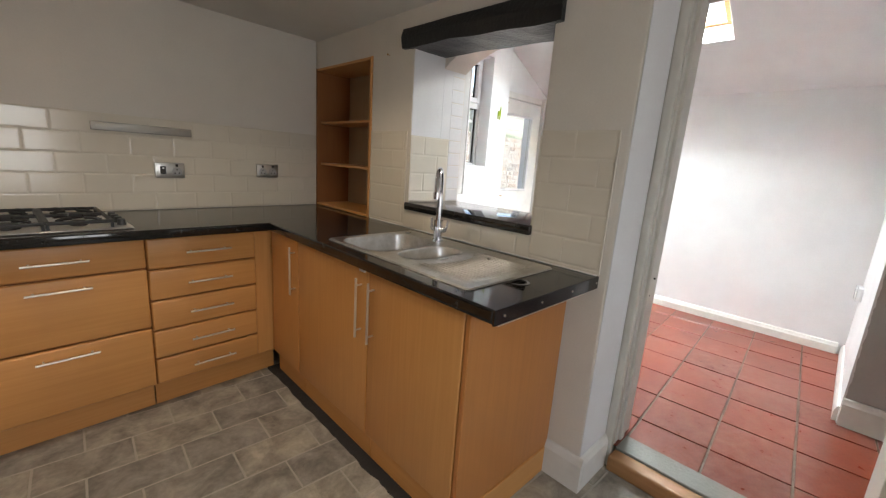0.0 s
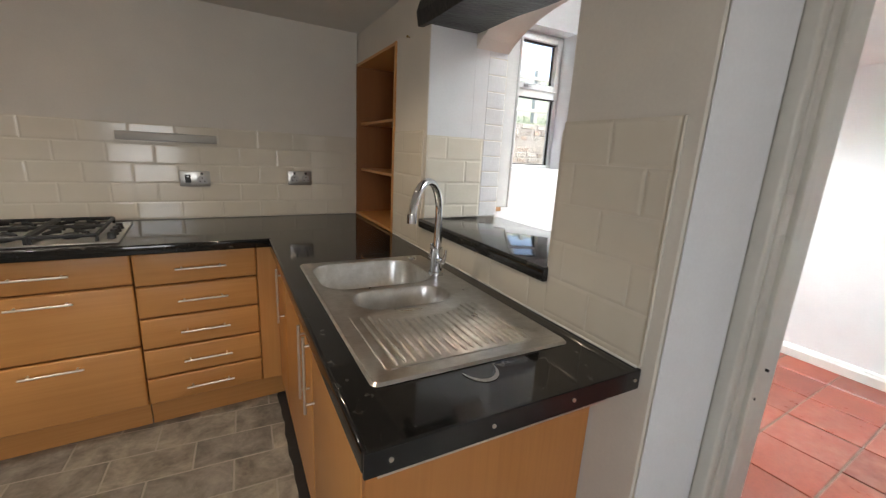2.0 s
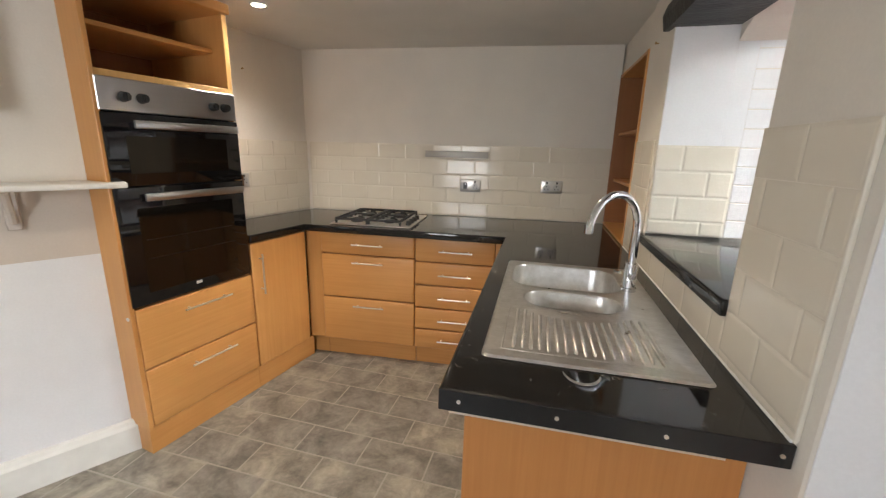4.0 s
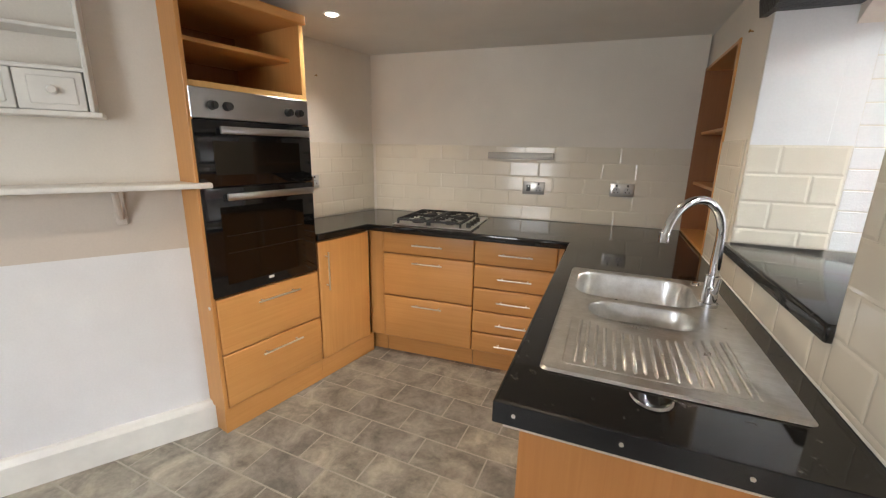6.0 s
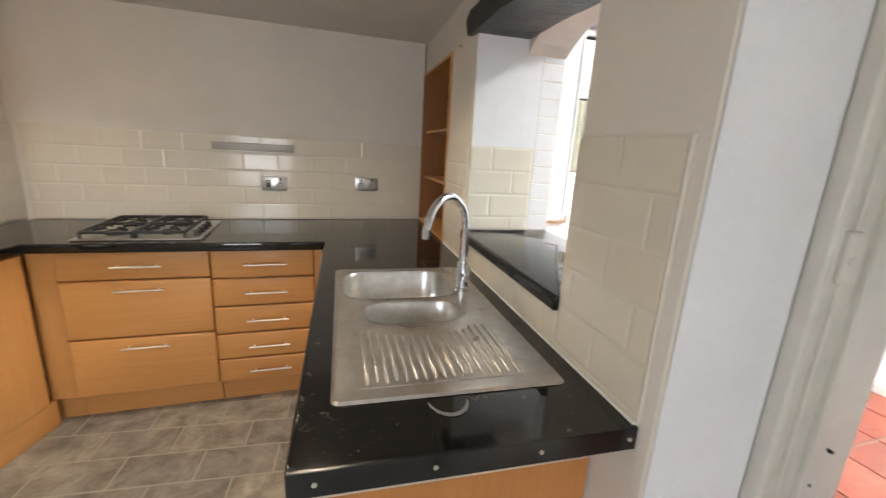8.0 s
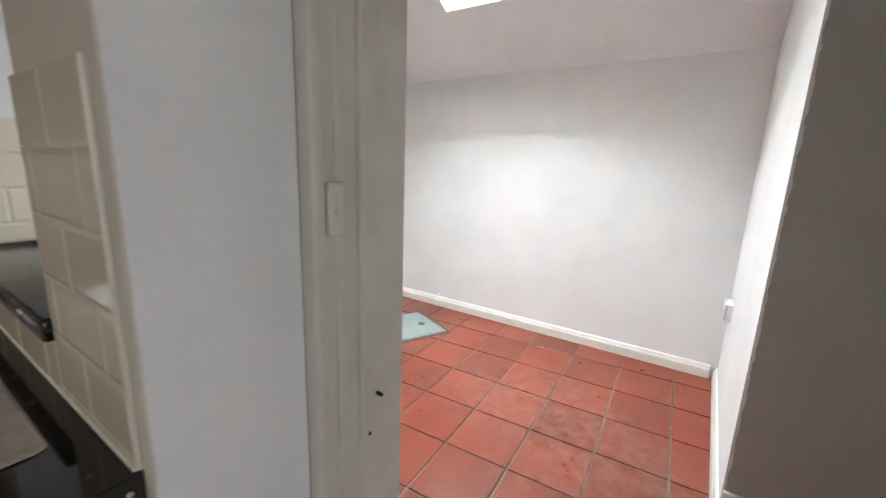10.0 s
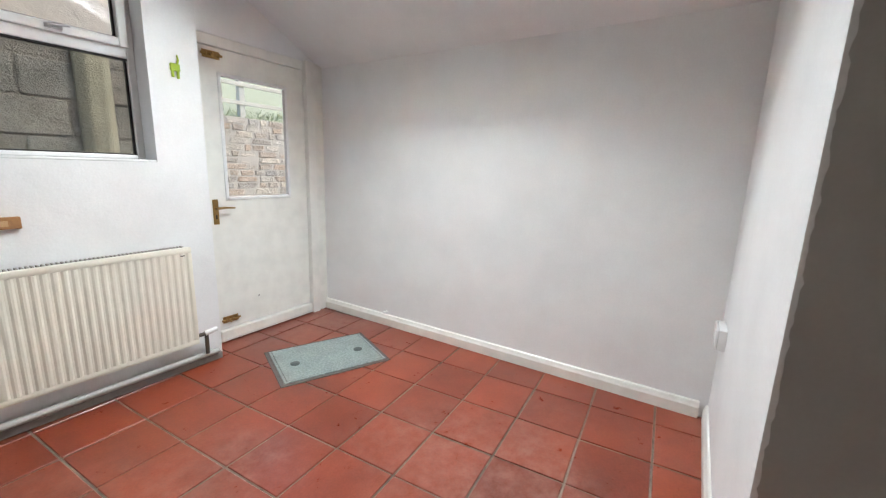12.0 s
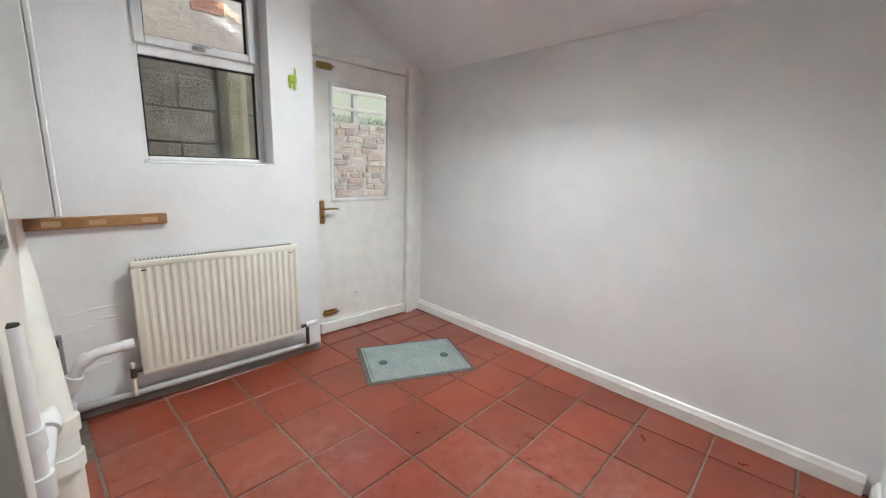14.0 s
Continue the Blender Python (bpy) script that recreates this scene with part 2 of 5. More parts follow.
OVEN_GLASS, WORKTOP, METRO, QUARRY, SLATE = make_black_glass(), make_worktop(), make_metro(), make_quarry(), make_slate()
BLOCK = make_stone("weathered_concrete_block", (0.085, 0.085, 0.072), (0.40, 0.39, 0.34), 3.2, 0.3)
RUBBLE = make_stone("rubble_stone", (0.30, 0.27, 0.22), (0.72, 0.69, 0.62), 5)
MORTAR = plaster("lime_mortar", (0.50, 0.46, 0.40), 0.95, 0.8, 8)
EARTH = plaster("yard_concrete", (0.25, 0.24, 0.22), 0.95, 0.6, 4)
GRASS = plaster("rough_grass", (0.30, 0.32, 0.22), 0.9, 0.9, 12)
GLASS, COVER = make_glass(), make_cover()
BEAM = painted("black_painted_timber", (0.012, 0.012, 0.012), 0.42, 0.8)
BULB = make_glow("lamp_glow", (1.0, 0.86, 0.68), 12.0)


# ---- mesh helpers ----
def box(bm, lo, hi, bevel=0.0, seg=1, m=None):
    t = bmesh.new()
    bmesh.ops.create_cube(t, size=1.0)
    for v in t.verts:
        v.co = Vector([lo[i] + (v.co[i] + 0.5) * (hi[i] - lo[i]) for i in range(3)])
    if bevel:
        bmesh.ops.bevel(t, geom=t.edges[:], offset=bevel, segments=seg, profile=0.5, affect="EDGES")
    add(bm, t, m)
    return bm


def add(bm, t, m=None):
    if m is not None:
        bmesh.ops.transform(t, matrix=m, verts=t.verts[:])
    me = bpy.data.meshes.new("tmp")
    t.to_mesh(me)
    t.free()
    bm.from_mesh(me)
    bpy.data.meshes.remove(me)


def cyl(bm, a, b, r, seg=20, r2=None, caps=True):
    a, b = Vector(a), Vector(b)
    t = bmesh.new()
    bmesh.ops.create_cone(t, cap_ends=caps, segments=seg, radius1=r, radius2=r if r2 is None else r2, depth=(b - a).length)
    add(bm, t, Matrix.Translation((a + b) / 2) @ (b - a).to_track_quat("Z", "Y").to_matrix().to_4x4())
    return bm


def tube(bm, pts, r, seg=14):
    pts = [Vector(p) for p in pts]
    rings, up = [], None
    for i, p in enumerate(pts):
        d = (pts[min(i + 1, len(pts) - 1)] - pts[max(i - 1, 0)]).normalized()
        if up is None:
            up = d.orthogonal().normalized()
        up = (up - d * up.dot(d)).normalized()
        side = d.cross(up)
        rr = r[i] if isinstance(r, (list, tuple)) else r
        rings.append([bm.verts.new(p + rr * (math.cos(2 * math.pi * k / seg) * up + math.sin(2 * math.pi * k / seg) * side)) for k in range(seg)])
    for q, s in zip(rings, rings[1:]):
        for k in range(seg):
            bm.faces.new((q[k], q[(k + 1) % seg], s[(k + 1) % seg], s[k]))
    bm.faces.new(rings[0][::-1])
    bm.faces.new(rings[-1])
    return bm


def prism(bm, outline, z0, z1, bevel=0.0):
    t = bmesh.new()
    f = t.faces.new([t.verts.new((x, y, z0)) for x, y in outline])
    top = bmesh.ops.extrude_face_region(t, geom=[f])
    for v in top["geom"]:
        if isinstance(v, bmesh.types.BMVert):
            v.co.z = z1
    bmesh.ops.recalc_face_normals(t, faces=t.faces[:])
    if bevel:
        bmesh.ops.bevel(t, geom=[e for e in t.edges], offset=bevel, segments=2, profile=0.5, affect="EDGES")
    add(bm, t)
    return bm


ORIGIN = Matrix.Identity(4)      # where the room being built stands
TILED = pose(-0.02, -0.10, 0)    # the tiled room against the kitchen


def obj(name, bm, mat, smooth=False):
    bmesh.ops.recalc_face_normals(bm, faces=bm.faces[:])
    me = bpy.data.meshes.new(name)
    bm.to_mesh(me)
    bm.free()
    me.materials.append(mat)
    if smooth:
        me.polygons.foreach_set("use_smooth", [True] * len(me.polygons))
        me.set_sharp_from_angle(angle=radians(38))
    o = new(name, me)
    o.matrix_world = ORIGIN
    return o


def part(name, bm, mat, parent, label="", smooth=False):
    o = obj(name, bm, mat, smooth)
    o.parent = parent
    o.matrix_basis = Matrix.Identity(4)
    if label:
        tagged(o, label)
    return o


def thing(name, m, label, category, group="", kind=""):
    e = new(name)
    e.empty_display_size = 0.1
    e.matrix_world = ORIGIN @ m
    return tagged(e, label, category, group, kind)


def struct(name, bm, mat, label, category):
    return tagged(obj(name, bm, mat), label, category, kind="structure")


def share(name, me, parent, m):
    o = new(name, me)
    o.parent = parent
    o.matrix_basis = m
    return o


def B(lo, hi, bevel=0.0, seg=1):
    return box(bmesh.new(), lo, hi, bevel, seg)

# ---- frames of the two skewed cabinet runs ----
BACK = pose(0, 2.23, 0, 0, 0, 3.5)
LEFT = pose(-2.075, 0.50, 0, 0, 0, -11)

# ---- structure: kitchen ----
UZ = 0.08   # level of the tiled room's floor
KH = 2.05   # kitchen ceiling
b = B((-3.9, -2.3, -0.2), (0.40, 2.6, -0.0012))
kitchen_floor = struct("floor", b, GROUT_D, "grey stone-effect vinyl tile floor with pale joints", "floor")
b = B((-3.9, -2.3, KH), (0.02, 2.6, KH + 0.12))
struct("ceiling", b, CEIL, "low white painted plaster ceiling with recessed downlights", "ceiling")


def arch_ring(bm, x0, x1, y0, y1, spring, crown, top, n=18):
    """Wall above an arched opening, as one closed shell."""
    low = []
    for i in range(n + 1):
        s = -1 + 2 * i / n
        low.append((y0 + (y1 - y0) * i / n, spring + (crown - spring) * (1 - s * s) ** 0.85))
    ring = low + [(y1, top), (y0, top)]
    f0 = [bm.verts.new((x0, y, z)) for y, z in ring]
    f1 = [bm.verts.new((x1, y, z)) for y, z in ring]
    m = len(ring)
    bm.faces.new(f0)
    bm.faces.new(f1[::-1])
    for k in range(m):
        bm.faces.new((f0[k], f0[(k + 1) % m], f1[(k + 1) % m], f1[k]))


WT = 3.3
b = bmesh.new()
box(b, (0, -0.04, 0), (0.40, 0.315, WT), 0.008, 2)
box(b, (0, 0.315, 0), (0.40, 1.145, 1.012))
box(b, (0, 1.145, 0), (0.40, 1.52, WT))
box(b, (0, 1.52, 0), (0.40, 2.6, 0.895))
box(b, (0.27, 1.52, 0.895), (0.40, 2.6, 1.87))
box(b, (0.0, 2.22, 0.895), (0.27, 2.6, 1.87))
box(b, (0.012, 1.52, 1.87), (0.40, 2.6, WT))
box(b, (0, 0.315, 1.93), (0.225, 1.145, WT))
arch_ring(b, 0.225, 0.40, 0.315, 1.145, 1.80, 1.93, WT)
box(b, (0, -0.87, 1.99), (0.40, -0.04, WT))
box(b, (0, -2.6, -0.1), (0.40, -0.87, WT), 0.006, 2)
sink_wall = struct("wall_sink", b, WALL, "thick white plastered wall with a serving hatch and a recess", "wall")
struct("wall_doorway_side", B((0.001, -0.0432, 0.0), (0.236, -0.0402, 1.99), 0.001), LOWER, "fresh white paint on the side of the doorway", "wall")
struct("wall_hatch_side", box(B((0.003, 1.1415, 1.4205), (0.224, 1.1447, 1.93)), (0.2245, 1.1415, 1.4205), (0.296, 1.1447, 1.80)), LOWER, "fresh white paint on the side of the serving hatch", "wall")

b = bmesh.new()
box(b, (-2.6, 0, 0), (0.0, 0.2, 2.15))
back_wall = struct("wall_back", b, WALL, "white painted kitchen wall above cream splashback tiles", "wall")
back_wall.matrix_world = BACK
b = B((-0.60, 0.605, 0), (-0.42, 1.78, 2.1))
left_wall = struct("wall_left", b, WALL, "short white wall beside the oven tower with cream tiles", "wall")
left_wall.matrix_world = LEFT
SPLAY = pose(-2.185, 0.525, 0, 0, 0, -33)
# the middle band carries the shelf's shadow in its beige
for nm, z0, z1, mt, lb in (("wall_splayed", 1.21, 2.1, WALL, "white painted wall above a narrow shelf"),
                           ("wall_splayed_band", 0.93, 1.21, BEIGE, "beige painted band under the narrow shelf, darkened for the shelf's shadow"),
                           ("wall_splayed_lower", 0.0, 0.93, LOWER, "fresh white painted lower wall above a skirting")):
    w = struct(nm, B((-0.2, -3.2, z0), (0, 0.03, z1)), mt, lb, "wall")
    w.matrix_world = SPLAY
b = bmesh.new()
box(b, (-3.95, -2.45, 0), (-1.60, -2.3, 2.1))
box(b, (-0.80, -2.45, 0), (0.0, -2.3, 2.1))
box(b, (-1.60, -2.45, 0), (-0.80, -2.3, 0.65))
box(b, (-1.60, -2.45, 1.98), (-0.80, -2.3, 2.1))
struct("wall_rear", b, WALL, "white painted wall with a window opening", "wall")
b = bmesh.new()
for x in (-1.60, -1.22, -0.845):
    box(b, (x, -2.38, 0.65), (x + 0.045, -2.33, 1.98), 0.005)
for z in (0.65, 1.29, 1.935):
    box(b, (-1.60, -2.38, z), (-0.80, -2.33, z + 0.045), 0.005)
tagged(obj("window_rear", b, UPVC), "white framed casement window with slim glazing bars", "window", kind="structure")

# ---- structure: tiled room ----
ORIGIN = TILED
b = B((0.40, -2.3, -0.2), (2.95, 2.3, UZ - 0.006))
util_floor = struct("floor_tiled", b, SOIL, "red terracotta quarry tile floor with dusty grey joints", "floor")
b = B((2.71, -2.3, 0), (2.9, 2.35, 2.25))
struct("wall_long", b, WHITE, "long plain white painted wall", "wall")
def slope(x):
    return 2.0 + (2.71 - x) * 0.5


def under_roof(bm, x0, x1, y0, y1, z0):
    """A piece of wall that runs up to the sloping ceiling."""
    c = [(x0, z0), (x1, z0), (x1, slope(x1) + 0.1), (x0, slope(x0) + 0.1)]
    f0, f1 = [bm.verts.new((x, y0, z)) for x, z in c], [bm.verts.new((x, y1, z)) for x, z in c]
    bm.faces.new(f0)
    bm.faces.new(f1[::-1])
    for k in range(4):
        bm.faces.new((f0[k], f0[(k + 1) % 4], f1[(k + 1) % 4], f1[k]))


b = bmesh.new()
under_roof(b, 0.40, 0.85, 1.895, 2.11, 0)
under_roof(b, 1.45, 1.70, 1.895, 2.11, 0)
box(b, (0.85, 1.895, 0), (1.45, 2.11, 1.262))
under_roof(b, 0.85, 1.45, 1.895, 2.11, 2.194)
under_roof(b, 1.70, 2.71, 2.082, 2.3, 2.02)
struct("wall_window", b, WHITE, "thick white painted wall with a deep window opening", "wall")
# wall end whose backlit shade sits in the grey base colour
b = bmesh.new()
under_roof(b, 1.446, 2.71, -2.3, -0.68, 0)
struct("wall_nib", b, NIB, "white projecting wall end coloured grey for its shade, ragged paint along its corner", "wall")
b = B((0.40, -2.45, 0), (1.446, -2.3, WT))
struct("wall_end", b, WHITE, "plain white painted end wall", "wall")


b = bmesh.new()
SX0, SX1, SY0, SY1 = 1.60, 2.17, 0.30, 1.08
for x0, x1, y0, y1 in ((0.3, SX0, -2.4, 2.3), (SX1, 2.9, -2.4, 2.3), (SX0, SX1, -2.4, SY0), (SX0, SX1, SY1, 2.3)):
    lo = [b.verts.new((x, y, slope(x))) for x, y in ((x0, y0), (x1, y0), (x1, y1), (x0, y1))]
    hi = [b.verts.new((v.co.x, v.co.y, v.co.z + 0.22)) for v in lo]
    b.faces.new(lo[::-1])
    b.faces.new(hi)
    for k in range(4):
        b.faces.new((lo[k], lo[(k + 1) % 4], hi[(k + 1) % 4], hi[k]))
struct("ceiling_sloped", b, CEIL_W, "sloping white plaster ceiling with a roof window", "ceiling")

# roof window
rw = thing("roof_window", pose(SX1, SY0, slope(SX1), 0, math.degrees(math.atan(0.5)), 0), "pine framed roof window set in the sloping ceiling", "window", kind="structure")
RL = (SX1 - SX0) / math.cos(math.atan(0.5))
W = SY1 - SY0
for n, lo, hi, mt in (("window_lining", (-0.012, 0.004, 0.0), (0.0, W - 0.004, 0.19), UPVC), ("window_lining", (-RL, 0.004, 0.0), (-RL + 0.012, W - 0.004, 0.19), UPVC),
                  ("window_lining", (-RL, 0, 0.0), (0, 0.012, 0.19), UPVC), ("window_lining", (-RL, W - 0.012, 0.0), (0, W, 0.19), UPVC),
                  ("window_frame", (-0.075, 0.012, 0.10), (-0.012, W - 0.012, 0.16), PINE), ("window_frame", (-RL + 0.012, 0.012, 0.10), (-RL + 0.08, W - 0.012, 0.16), PINE),
                  ("window_frame", (-RL + 0.08, 0.012, 0.10), (-0.075, 0.075, 0.16), PINE), ("window_frame", (-RL + 0.08, W - 0.075, 0.10), (-0.075, W - 0.012, 0.16), PINE)):
    part(n, B(lo, hi, 0.003), mt, rw)
g = part("pane", B((-RL + 0.08, 0.075, 0.125), (-0.075, W - 0.075, 0.131)), GLASS, rw)
g.visible_shadow = False

# ---- light of the openings ----
ORIGIN = Matrix.Identity(4)
DAY = (0.88, 0.96, 0.985)
area_lamp("skylight_light", TILED @ pose(1.88, 0.69, slope(1.88) + 0.42, 0, 20, 0), 0.5, 0.74, 40, DAY)
area_lamp("rear_window_light", pose(-1.20, -2.40, 1.30, 90, 0, 0), 0.72, 1.25, 5.0, (0.93, 0.96, 1.0))


def downlight(x, y, power, tint=(1.0, 0.80, 0.56)):
    t = thing("downlight", pose(x, y, KH), "small round recessed ceiling downlight, lit warm white", "ceiling light", "ceiling downlights")
    ring = bmesh.new()
    prof = [(0.030, -0.002), (0.034, -0.006), (0.042, -0.006), (0.044, 0.0)]
    n = 28
    loops = [[ring.verts.new((r * math.cos(2 * math.pi * k / n), r * math.sin(2 * math.pi * k / n), z)) for k in range(n)] for r, z in prof]
    for p, q in zip(loops, loops[1:]):
        for k in range(n):
            ring.faces.new((p[k], p[(k + 1) % n], q[(k + 1) % n], q[k]))
    part("bezel", ring, UPVC, t, "white ring bezel", True)
    part("lamp", cyl(bmesh.new(), (0, 0, -0.003), (0, 0, -0.0005), 0.029, 24), BULB, t, "glowing lamp face")
    d = bpy.data.lights.new("downlight_beam", "SPOT")
    d.energy, d.color, d.spot_size, d.spot_blend, d.shadow_soft_size = power, tint, radians(128), 0.85, 0.03
    o = new("downlight_beam", d)
    o.matrix_world = pose(x, y, KH - 0.02)
    return t


downlight(-1.87, 1.22, 5.4, (1.0, 0.92, 0.82))
downlight(-0.66, 1.12, 4.2)
downlight(-1.35, 0.1, 3.2)
downlight(-2.1, -1.0, 3.0, (1.0, 0.92, 0.82))

# ---- worktop ----
def back_world(x, y):
    v = BACK @ Vector((x, y, 0))
    return v.x, v.y


def left_world(x, y):
    v = LEFT @ Vector((x, y, 0))
    return v.x, v.y


WZ0, WZ1 = 0.868, 0.91
wt = thing("worktop", pose(0, 0, 0), "black speckled gloss laminate worktop running round three sides", "worktop")
fl = back_world(-1.9, -0.625)
corner = (-1.862, fl[1])
b = bmesh.new()
edge = [(-0.615, 0.0), (-0.003, 0.0), (-0.003, 1.53), back_world(-0.003, -0.002), back_world(-2.155, -0.002), left_world(-0.418, 0.605), left_world(0.022, 0.605), corner, (-0.615, 1.53)]
for outline in (edge, [(-0.54, 0.46), (-0.12, 0.46), (-0.12, 1.02), (-0.54, 1.02)]):
    vs = [b.verts.new((x, y, WZ0)) for x, y in outline]
    for k in range(len(vs)):
        b.edges.new((vs[k], vs[(k + 1) % len(vs)]))
bmesh.ops.triangle_fill(b, use_beauty=True, use_dissolve=False, edges=b.edges[:])
up = bmesh.ops.extrude_face_region(b, geom=b.faces[:])
for v in up["geom"]:
    if isinstance(v, bmesh.types.BMVert):
        v.co.z = WZ1
part("slab", b, WORKTOP, wt)
c = Vector((corner[0], corner[1], 0))


def nosing(p, q, name="front_edge"):
    p, q = Vector((*p, (WZ0 + WZ1) / 2)), Vector((*q, (WZ0 + WZ1) / 2))
    d = (q - p)
    bm = bmesh.new()
    L = d.length
    box(bm, (0, -0.007, -0.0213), (L, 0.007, 0.0213), 0.0065, 3, Matrix.Translation(p) @ d.to_track_quat("X", "Z").to_matrix().to_4x4())
    part(name, bm, WORKTOP, wt, smooth=True)


nosing((-0.617, 0.0), (-0.617, 1.525))
nosing((-0.615, 1.53), corner)
nosing(corner, left_world(0.024, 0.605))
part("end_trim", B((-0.622, -0.006, WZ0 - 0.004), (-0.002, 0.003, WZ1 + 0.0012), 0.0015), painted("black_edge_trim", (0.008, 0.008, 0.009), 0.22), wt, "black plastic end trim")
part("foil_strip", B((-0.60, -0.004, WZ0 - 0.009), (-0.1, 0.006, WZ0 - 0.0045)), NICKEL, wt, "thin bare metal strip under the end")
for x in (-0.58, -0.39, -0.20, -0.02):
    s = cyl(bmesh.new(), (x, -0.0085, 0.889), (x, -0.005, 0.889), 0.0042, 12, 0.0036)
    box(s, (x - 0.003, -0.009, 0.8885), (x + 0.003, -0.0082, 0.8895))
    part("screw", s, NICKEL, wt, "small screw head")


# tap's curved reflection in the gloss worktop, laid on as a pale arc
b = bmesh.new()
n = 28
rows = []
for k in range(n + 1):
    a = math.pi * (1.06 + 0.88 * k / n)
    w = 0.0045 * math.sin(math.pi * (k + 0.5) / (n + 1)) + 0.001 + 0.0012 * noise.noise((k * 0.6, 2.0, 0.0))
    rows.append([b.verts.new((-0.335 + (0.04 + s * w) * math.cos(a), 0.142 + (0.052 + s * w) * math.sin(a), 0.9115)) for s in (-1, 1)])
for q, r in zip(rows, rows[1:]):
    b.faces.new((q[0], q[1], r[1], r[0]))
part("tap_reflection", b, painted("pale_tap_reflection", (0.24, 0.24, 0.235), 0.4), bpy.data.objects["worktop"], "pale arc painted as the tap's reflection in the worktop")

part("sealant", B((-0.0105, 0.002, WZ1), (-0.0035, 1.50, WZ1 + 0.006), 0.002), GLOSS, wt, "bead of white sealant along the wall")

# ---- sink ----
def rrect(x0, y0, x1, y1, r, n=7):
    out = []
    for cx, cy, a in ((x1 - r, y1 - r, 0), (x0 + r, y1 - r, 90), (x0 + r, y0 + r, 180), (x1 - r, y0 + r, 270)):
        for k in range(n + 1):
            t = radians(a + 90 * k / n)
            out.append((cx + r * math.cos(t), cy + r * math.sin(t)))
    return out


def make_sink():
    t = thing("sink", pose(-0.56, 0.15, 0.911), "stainless steel one and a half bowl sink with ribbed drainer", "sink")
    outer = rrect(0.0, 0.0, 0.50, 0.872, 0.018)
    inner = rrect(0.012, 0.012, 0.488, 0.86, 0.015)
    bowls = [rrect(0.03, 0.54, 0.415, 0.838, 0.085), rrect(0.085, 0.35, 0.385, 0.505, 0.07)]
    bm = bmesh.new()
    loops = []
    zo = 0.004
    for outline, z in ((inner, zo), (bowls[0], zo), (bowls[1], zo)):
        vs = [bm.verts.new((x, y, z)) for x, y in outline]
        loops.append(vs)
        for k in range(len(vs)):
            bm.edges.new((vs[k], vs[(k + 1) % len(vs)]))
    bmesh.ops.triangle_fill(bm, use_beauty=True, use_dissolve=False, edges=bm.edges[:])

    def ring(a, c):
        for k in range(len(a)):
            bm.faces.new((a[k], a[(k + 1) % len(a)], c[(k + 1) % len(a)], c[k]))

    rim = [bm.verts.new((x, y, 0.006)) for x, y in rrect(0.005, 0.005, 0.495, 0.867, 0.017)]
    low = [bm.verts.new((x, y, 0.0)) for x, y in outer]
    ring(rim, loops[0])
    ring(low, rim)
    part("rim", bm, STEEL, t, smooth=True)
    for (x0, y0, x1, y1, r, depth), nm in (((0.03, 0.54, 0.415, 0.838, 0.085, 0.15), "bowl"), ((0.085, 0.35, 0.385, 0.505, 0.07, 0.11), "half_bowl")):
        bb = bmesh.new()
        prev = None
        for ins, z in ((-0.006, 0.0055), (0.0, 0.0035), (0.005, -0.006), (0.012, -depth * 0.8), (0.028, -depth * 0.95), (0.055, -depth)):
            ringv = [bb.verts.new((x, y, z)) for x, y in rrect(x0 + ins, y0 + ins, x1 - ins, y1 - ins, max(r - ins, 0.015))]
            if prev:
                for k in range(len(ringv)):
                    bb.faces.new((prev[k], prev[(k + 1) % len(ringv)], ringv[(k + 1) % len(ringv)], ringv[k]))
            prev = ringv
        bb.faces.new(prev)
        bowl = part(nm, bb, STEEL, t, smooth=True)
        cx, cy = (x0 + x1) / 2, (y0 + y1) / 2
        part("plug_hole", cyl(bmesh.new(), (cx, cy, -depth + 0.0005), (cx, cy, -depth + 0.003), 0.035, 24, 0.03), CHROME, bowl, "chrome plug hole")
    for k in range(17):
        x = 0.072 + k * 0.0212
        bm = bmesh.new()
        y0, y1 = 0.055 + (0.006 if k % 2 else 0.0), 0.318 - 0.05 * math.sin(math.pi * min(max((x - 0.10) / 0.27, 0.0), 1.0)) ** 0.5
        tube(bm, [(x, y0, 0.0025), (x, y0 + 0.01, 0.0042), (x, y1 - 0.012, 0.0042), (x, y1, 0.0025)], [0.0015, 0.0048, 0.0048, 0.0015], 10)
        part("drainer_rib", bm, STEEL, t, smooth=True)
    for (a, c) in (((0.055, 0.045), (0.415, 0.045)), ((0.045, 0.05), (0.045, 0.32)), ((0.425, 0.05), (0.425, 0.32))):
        part("drainer_edge", tube(bmesh.new(), [(*a, 0.0025), (*c, 0.0025)], 0.003, 8), STEEL, t, smooth=True)
    part("tap_hole_cap", cyl(bmesh.new(), (0.44, 0.83, 0.004), (0.44, 0.83, 0.012), 0.018, 20, 0.013), CHROME, t, "chrome blanking cap", True)


make_sink()


